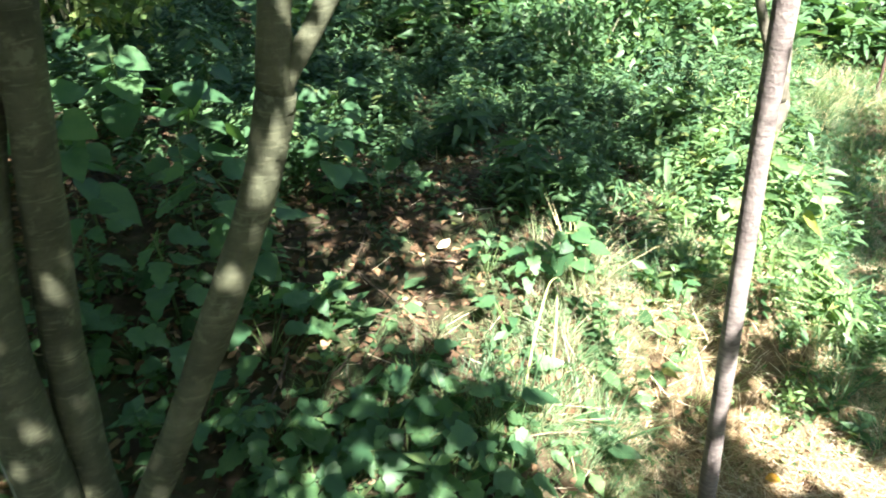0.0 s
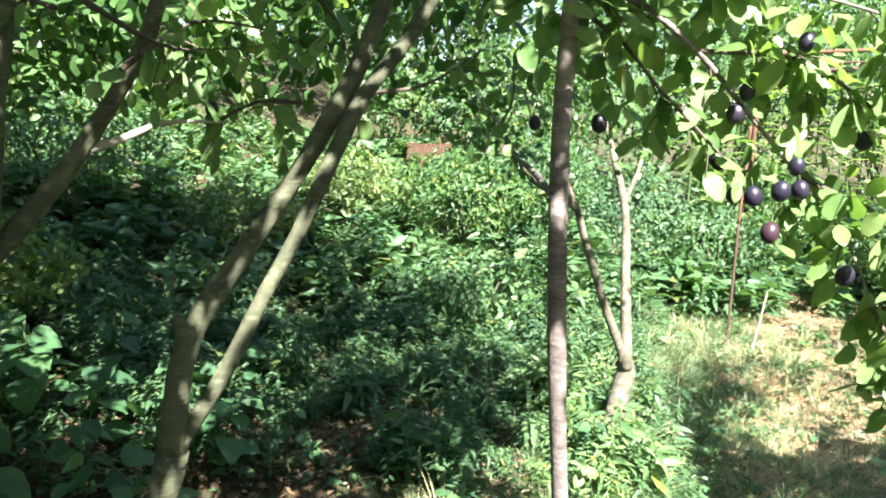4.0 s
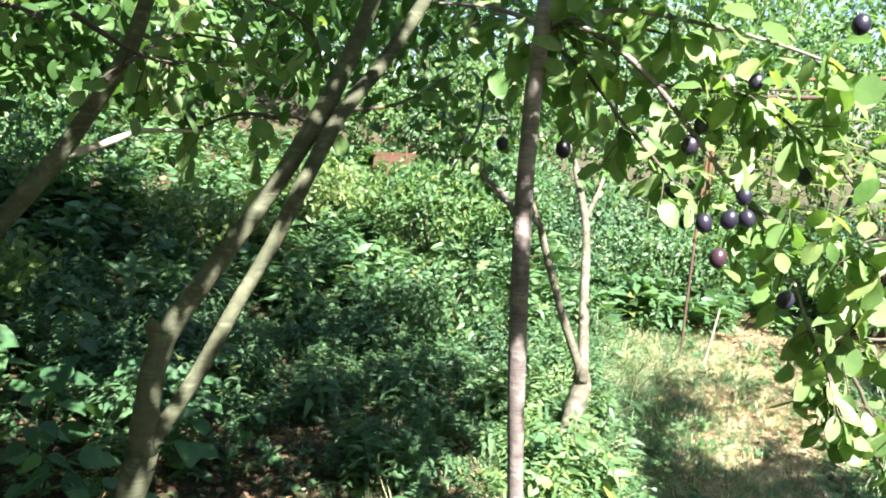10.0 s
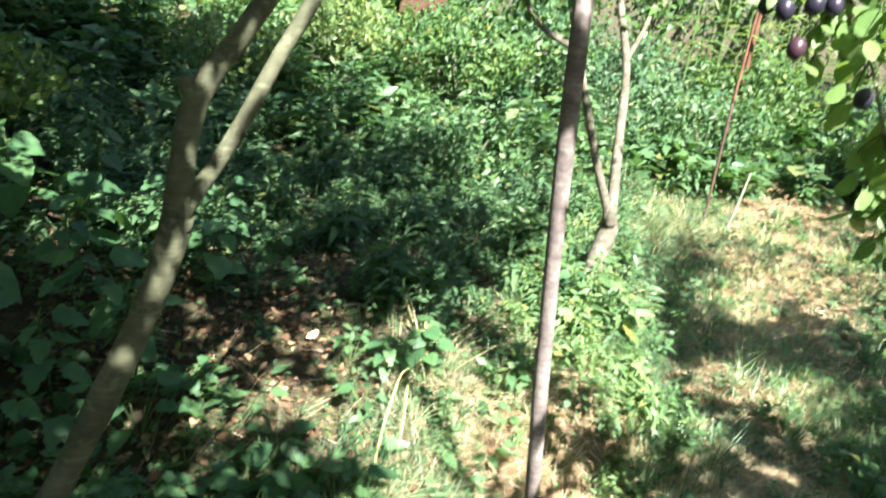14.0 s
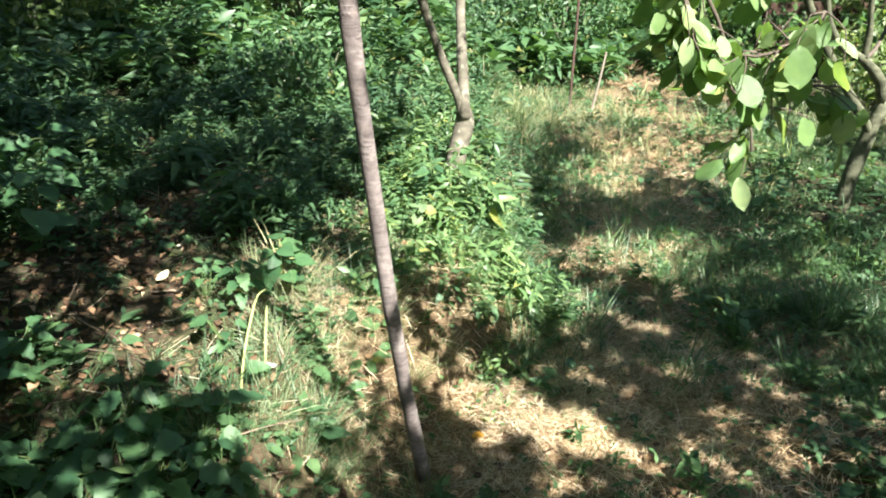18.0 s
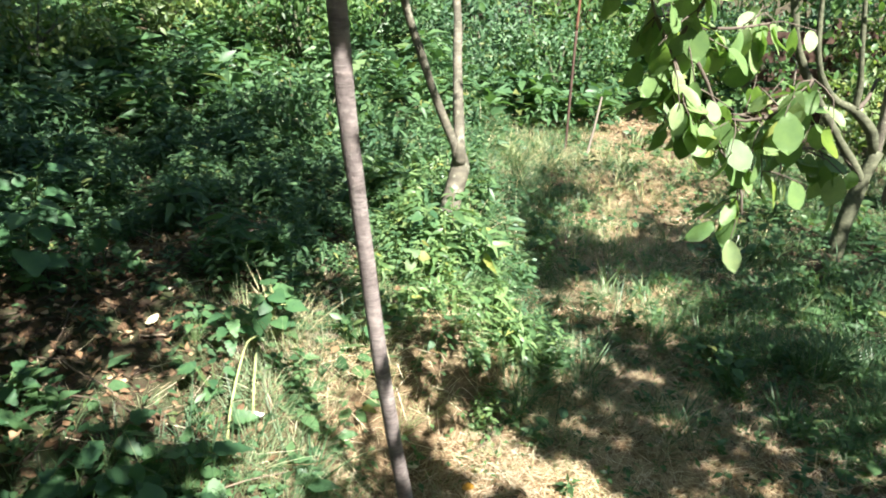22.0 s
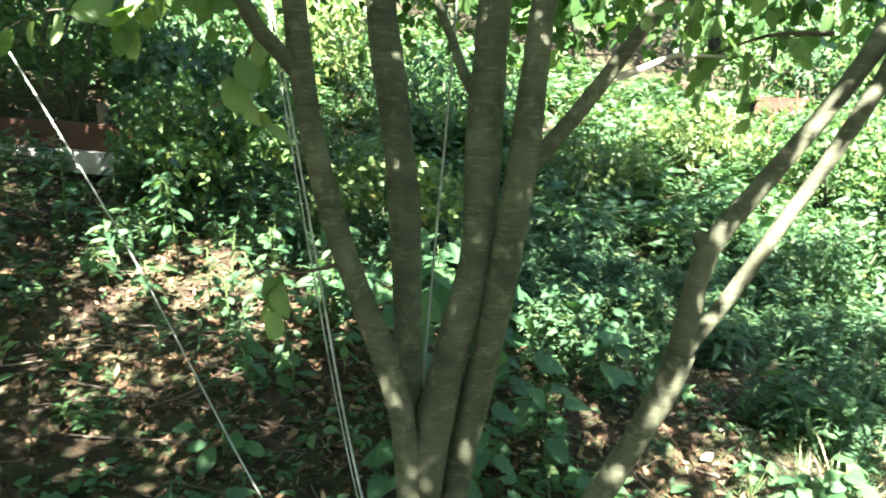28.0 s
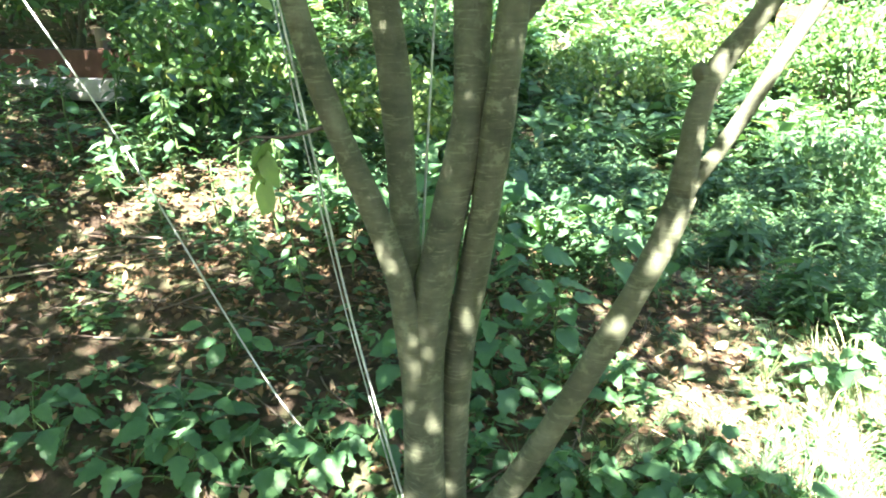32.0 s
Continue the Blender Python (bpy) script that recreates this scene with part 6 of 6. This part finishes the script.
LEAFY = [(3.45, 2.86, 0.36, 14, 0.07), (3.62, 3.1, 0.3, 12, 0.065), (4.05, 2.45, 0.3, 12, 0.07), (3.08, 3.65, 0.14, 8, 0.05), (2.35, 3.6, 0.25, 10, 0.07), (1.75, 2.75, 0.26, 14, 0.042), (1.95, 3.2, 0.28, 14, 0.045), (1.6, 2.4, 0.2, 12, 0.038), (-1.75, 1.75, 0.25, 10, 0.07), (-2.45, 2.3, 0.5, 16, 0.075), (-2.8, 2.6, 0.55, 16, 0.08), (-2.2, 2.75, 0.5, 16, 0.075), (-1.9, 2.2, 0.35, 12, 0.07), (-3.1, 2.3, 0.5, 14, 0.075), (-1.6, 1.35, 0.15, 9, 0.065), (-1.95, 1.95, 0.3, 12, 0.05), (-2.15, 2.1, 0.32, 13, 0.055), (-1.75, 2.05, 0.3, 12, 0.05), (-2.35, 2.0, 0.26, 11, 0.05), (-2.0, 2.4, 0.4, 14, 0.055), (-1.6, 1.85, 0.25, 10, 0.05), (-2.6, 2.0, 0.22, 10, 0.05), (-2.3, 2.5, 0.45, 15, 0.055), (-1.7, 2.4, 0.4, 13, 0.055), (-1.5, 2.1, 0.3, 11, 0.055), (-3.2, 2.75, 0.4, 13, 0.06)]
for k, (x, y, t, n, s) in enumerate(LEAFY):
    broad_plant(x, y, t, n, s, 80 + k, "upright leafy weed with fresh green leaves", "oval", "broad", "stem", 0.6)

# ---- stakes, strings, boards ----
stake_at = (3.6, 5.6, floor_at(3.6, 5.6))
stake = empty("garden_stake", stake_at, "tall dark iron stake with a rusty upper end", "stake")
limb("lower_rod", stake, MAT["dark_iron"], [(3.58, 5.58, stake_at[2] - 0.05), (3.64, 5.68, 0.4), (3.7, 5.78, 0.95)], [0.014, 0.013, 0.013], 8, "", 0.05, 1)
limb("upper_rod", stake, MAT["rust"], [(3.7, 5.78, 0.95), (3.74, 5.83, 1.4), (3.77, 5.86, 1.85)], [0.014, 0.014, 0.013], 8, "rusty orange upper end", 0.05, 2)
rod("leaning_stick", [(3.588, 5.224, floor_at(3.588, 5.224) - 0.03), (3.7, 5.3, 0.1), (3.807, 5.386, 0.4)], [0.014, 0.012, 0.009], "old_wood", "weathered wooden stick leaning in the grass", "stick")
rod("thin_stake", [(4.9, 4.2, floor_at(4.9, 4.2) - 0.03), (4.98, 4.3, 0.2), (5.15, 4.52, 0.8)], 0.008, "old_wood", "thin grey stake beside the path", "stake")
rod("white_string", [(-2.452, 1.394, 2.083), (-1.987, 1.316, 1.487), (-1.806, 1.296, 1.216), (-1.319, 1.179, 0.545), (-1.090, 1.132, floor_at(-1.090, 1.132) - 0.01)], 0.0028, "twine", "taut white plastic string slanting to the ground", "string", 6, "strings at the plum tree")
rod("white_string", [(-1.43, 1.45, 2.2), (-1.338, 1.388, 1.853), (-1.201, 1.29, 1.339), (-1.09, 1.25, 0.8), (-0.839, 0.981, floor_at(-0.839, 0.981) + 0.01)], [0.003, 0.003, 0.0034, 0.0036, 0.0036], "twine", "taut white plastic string slanting to the ground", "string", 6, "strings at the plum tree")
rod("white_string", [(-1.442, 1.45, 2.2), (-1.352, 1.388, 1.853), (-1.219, 1.29, 1.339), (-1.105, 1.25, 0.8), (-0.854, 0.981, floor_at(-0.854, 0.981) + 0.01)], 0.0022, "twine", "taut white plastic string slanting to the ground", "string", 6, "strings at the plum tree")
rod("white_string", [(-0.855, 1.501, 2.2), (-0.852, 1.426, 1.868), (-0.83, 1.2, 1.3), (-0.814, 1.075, 0.98)], 0.0032, "twine", "thin white string tied to the fork of the plum tree", "string", 6, "strings at the plum tree")
rod("dead_twig", [(x, y, floor_at(x, y) + lift) for x, y, lift in ((0.062, 2.41, 0.02), (0.129, 2.46, 0.025), (0.2, 2.48, 0.035))], [0.0035, 0.003, 0.002], "bleached_wood", "short pale twig lying on dark soil", "twig", 6)
for k, (x, y, dx, dy, rad) in enumerate([(-2.3, 1.35, 0.9, 0.25, 0.007), (-2.1, 1.15, 0.75, 0.35, 0.006), (-1.9, 1.5, 0.6, 0.05, 0.005), (-2.5, 1.7, 0.8, 0.3, 0.008), (-2.35, 1.0, 0.4, 0.5, 0.009), (-1.7, 1.2, 0.5, -0.1, 0.005), (-2.0, 1.7, 0.7, 0.2, 0.004), (-2.6, 1.3, 0.5, 0.5, 0.006)]):
    z0, z1, z2 = floor_at(x, y) + 0.02, floor_at(x + dx / 2, y + dy / 2) + 0.025, floor_at(x + dx, y + dy) + 0.015
    rod("fallen_branch", [(x, y, z0), (x + dx * 0.5, y + dy * 0.5 + 0.03, z1), (x + dx, y + dy, z2)], [rad * 0.65, rad * 0.6, rad * 0.3], "bark_twig", "dry bare branch lying on the litter", "branch", 6, "fallen branches")


def plank(name, a, b, tall, thick, mat, parent, label="", seed=0):
    """A board between two low corners, its edges a little rounded and uneven."""
    a, b = Vector(a), Vector(b)
    bm = bmesh.new()
    bmesh.ops.create_cube(bm, size=1)
    d = b - a
    bmesh.ops.scale(bm, vec=(d.length, thick, tall), verts=bm.verts)
    bmesh.ops.bevel(bm, geom=bm.edges[:], offset=min(thick, tall) * 0.12, segments=2, affect="EDGES")
    r = random.Random(seed)
    for v in bm.verts:
        v.co += Vector((r.uniform(-1, 1), r.uniform(-1, 1), r.uniform(-1, 1))) * 0.003
    me = bpy.data.meshes.new(name)
    bm.to_mesh(me)
    bm.free()
    ob = link(name, me, MAT[mat], parent, label)
    m = Matrix.Translation((a + b) / 2 + Vector((0, 0, tall / 2))) @ Matrix.Rotation(math.atan2(d.y, d.x), 4, "Z") @ Matrix.Rotation(-math.asin(d.z / d.length), 4, "Y")
    ob.matrix_basis = (Matrix.Translation(-parent.matrix_basis.translation) @ m) if parent else m
    return ob


bed_at = (-3.95, 3.1, floor_at(-3.95, 3.1))
bed = empty("raised_bed", bed_at, "old garden bed edged with a red-brown board on a concrete kerb", "garden bed")
zk = bed_at[2] - 0.06
plank("kerb", (-4.9, 3.17, zk), (-3.36, 3.065, zk), 0.13, 0.1, "concrete", bed, "weathered grey concrete kerb", 1)
plank("board", (-4.9, 3.21, zk + 0.132), (-3.47, 3.11, zk + 0.132), 0.17, 0.03, "red_wood", bed, "red-brown weathered board", 2)
plank("board", (-3.46, 3.1, zk + 0.132), (-3.3, 3.75, zk + 0.17), 0.15, 0.03, "red_wood", bed, "", 3)
for k, x in enumerate((-4.6, -3.6)):
    plank("peg", (x - 0.025, 3.235 - (x + 4.6) * 0.07, zk), (x + 0.025, 3.235 - (x + 4.6) * 0.07, zk), 0.42, 0.045, "old_wood", bed, "", 5 + k)

pit_at = (1.22, 9.5, floor_at(1.22, 9.5))
pit = empty("plank_screen", pit_at, "low screen of red-brown boards half hidden by leaves", "screen")
for k in range(3):
    plank("board", (0.88, 9.5, pit_at[2] + 0.005 + k * 0.142), (1.5, 9.46, pit_at[2] + 0.005 + k * 0.142), 0.135, 0.025, "red_wood", pit, "", 10 + k)
for x in (0.95, 1.45):
    plank("post", (x - 0.03, 9.53, pit_at[2] - 0.05), (x + 0.03, 9.53, pit_at[2] - 0.05), 0.5, 0.05, "old_wood", pit, "", 20)
for k, (x, y, h) in enumerate(((1.27, 9.0, 0.62), (1.02, 9.05, 0.5), (1.33, 9.1, 0.45))):
    z = floor_at(x, y)
    rod("iron_rod", [(x, y, z - 0.03), (x + 0.02, y, z + h * 0.5), (x + (0.0 if k != 1 else 0.08), y, z + h)], 0.012, "rust", "short rusty iron rod standing in the bank", "rod", 7, "iron rods on the bank")

fence_at = (6.95, 5.9, floor_at(6.95, 5.9))
fence = empty("board_fence", fence_at, "low fence of dark weathered boards behind the fruit trees", "fence")
for k in range(5):
    plank("board", (6.1, 6.05, fence_at[2] + 0.12 + k * 0.2), (8.0, 5.75, fence_at[2] + 0.13 + k * 0.2), 0.13, 0.025, "dark_board", fence, "", 30 + k)
for x, y in ((6.2, 6.075), (7.05, 5.935), (7.9, 5.805)):
    plank("post", (x - 0.035, y, fence_at[2] - 0.06), (x + 0.035, y - 0.005, fence_at[2] - 0.06), 1.25, 0.06, "dark_board", fence, "", 40)

rail_at = (6.5, 8.2, floor_at(6.5, 8.2))
rail = empty("pipe_rail", rail_at, "rusty horizontal pipes on posts among tall leaves", "railing")
limb("pipe", rail, MAT["rust"], [(5.3, 8.3, 2.72), (6.5, 8.1, 2.78), (7.8, 7.9, 2.88)], [0.025] * 3, 8, "", 0.02, 1)
limb("pipe", rail, MAT["dark_iron"], [(5.3, 8.3, 2.5), (6.5, 8.1, 2.55), (7.4, 7.95, 2.6)], [0.03] * 3, 8, "", 0.02, 2)
limb("pipe", rail, MAT["dark_iron"], [(5.35, 8.3, 2.6), (6.3, 8.12, 2.63), (7.1, 8.0, 2.66)], [0.014] * 3, 6, "", 0.02, 3)
for x, y, z in ((5.3, 8.3, 2.78), (7.75, 7.92, 2.92)):
    limb("post", rail, MAT["rust"], [(x, y + 0.02, floor_at(x, y) - 0.05), (x, y + 0.02, 1.4), (x, y + 0.02, z)], [0.03] * 3, 8, "", 0.02, 4)


# ---- single fallen leaves ----
def fallen_leaf(x, y, size, mat, label, turn, lift=0.03, name="fallen_leaf"):
    me = mesh_of(name, OVAL[0] * np.array([1.2, 1, -0.5]), OVAL[1])
    ob = tagged(link(name, me, mat), label, "leaf")
    ob.matrix_basis = Matrix.Translation((x, y, floor_at(x, y) + lift)) @ pose(0, 0, 0, 12, 8, turn) @ Matrix.Diagonal((size, size, size, 1))
    return ob


MAT["orange_leaf"] = plain_material("orange_leaf", (0.5, 0.22, 0.03), (0.62, 0.36, 0.05), 40, 0.6)
MAT["pale_leaf"] = plain_material("pale_leaf", (0.5, 0.48, 0.28), (0.66, 0.62, 0.42), 40, 0.6)
fallen_leaf(2.88, 3.37, 0.075, MAT["orange_leaf"], "fallen yellow-orange leaf on the straw", 70)
fallen_leaf(1.75, 2.35, 0.07, MAT["pale_leaf"], "pale fallen leaf on the straw beside the path", 20)
fallen_leaf(0.89, 1.74, 0.075, MAT["pale_leaf"], "pale fallen leaf on sunlit straw", 130)
fallen_leaf(0.342, 1.6, 0.075, MAT["white_scrap"], "bleached white leaf lying on grass in the sun", 95, 0.06)
fallen_leaf(-0.02, 2.2, 0.06, MAT["pale_leaf"], "pale dry leaf on the litter in the sun", 310, 0.03)
fallen_leaf(1.05, 1.62, 0.07, MAT["orange_leaf"], "fallen orange-brown leaf on sunlit straw", 160)
fallen_leaf(0.15, 3.02, 0.08, MAT["pale_leaf"], "pale brown leaf on dark soil", 200, 0.02)
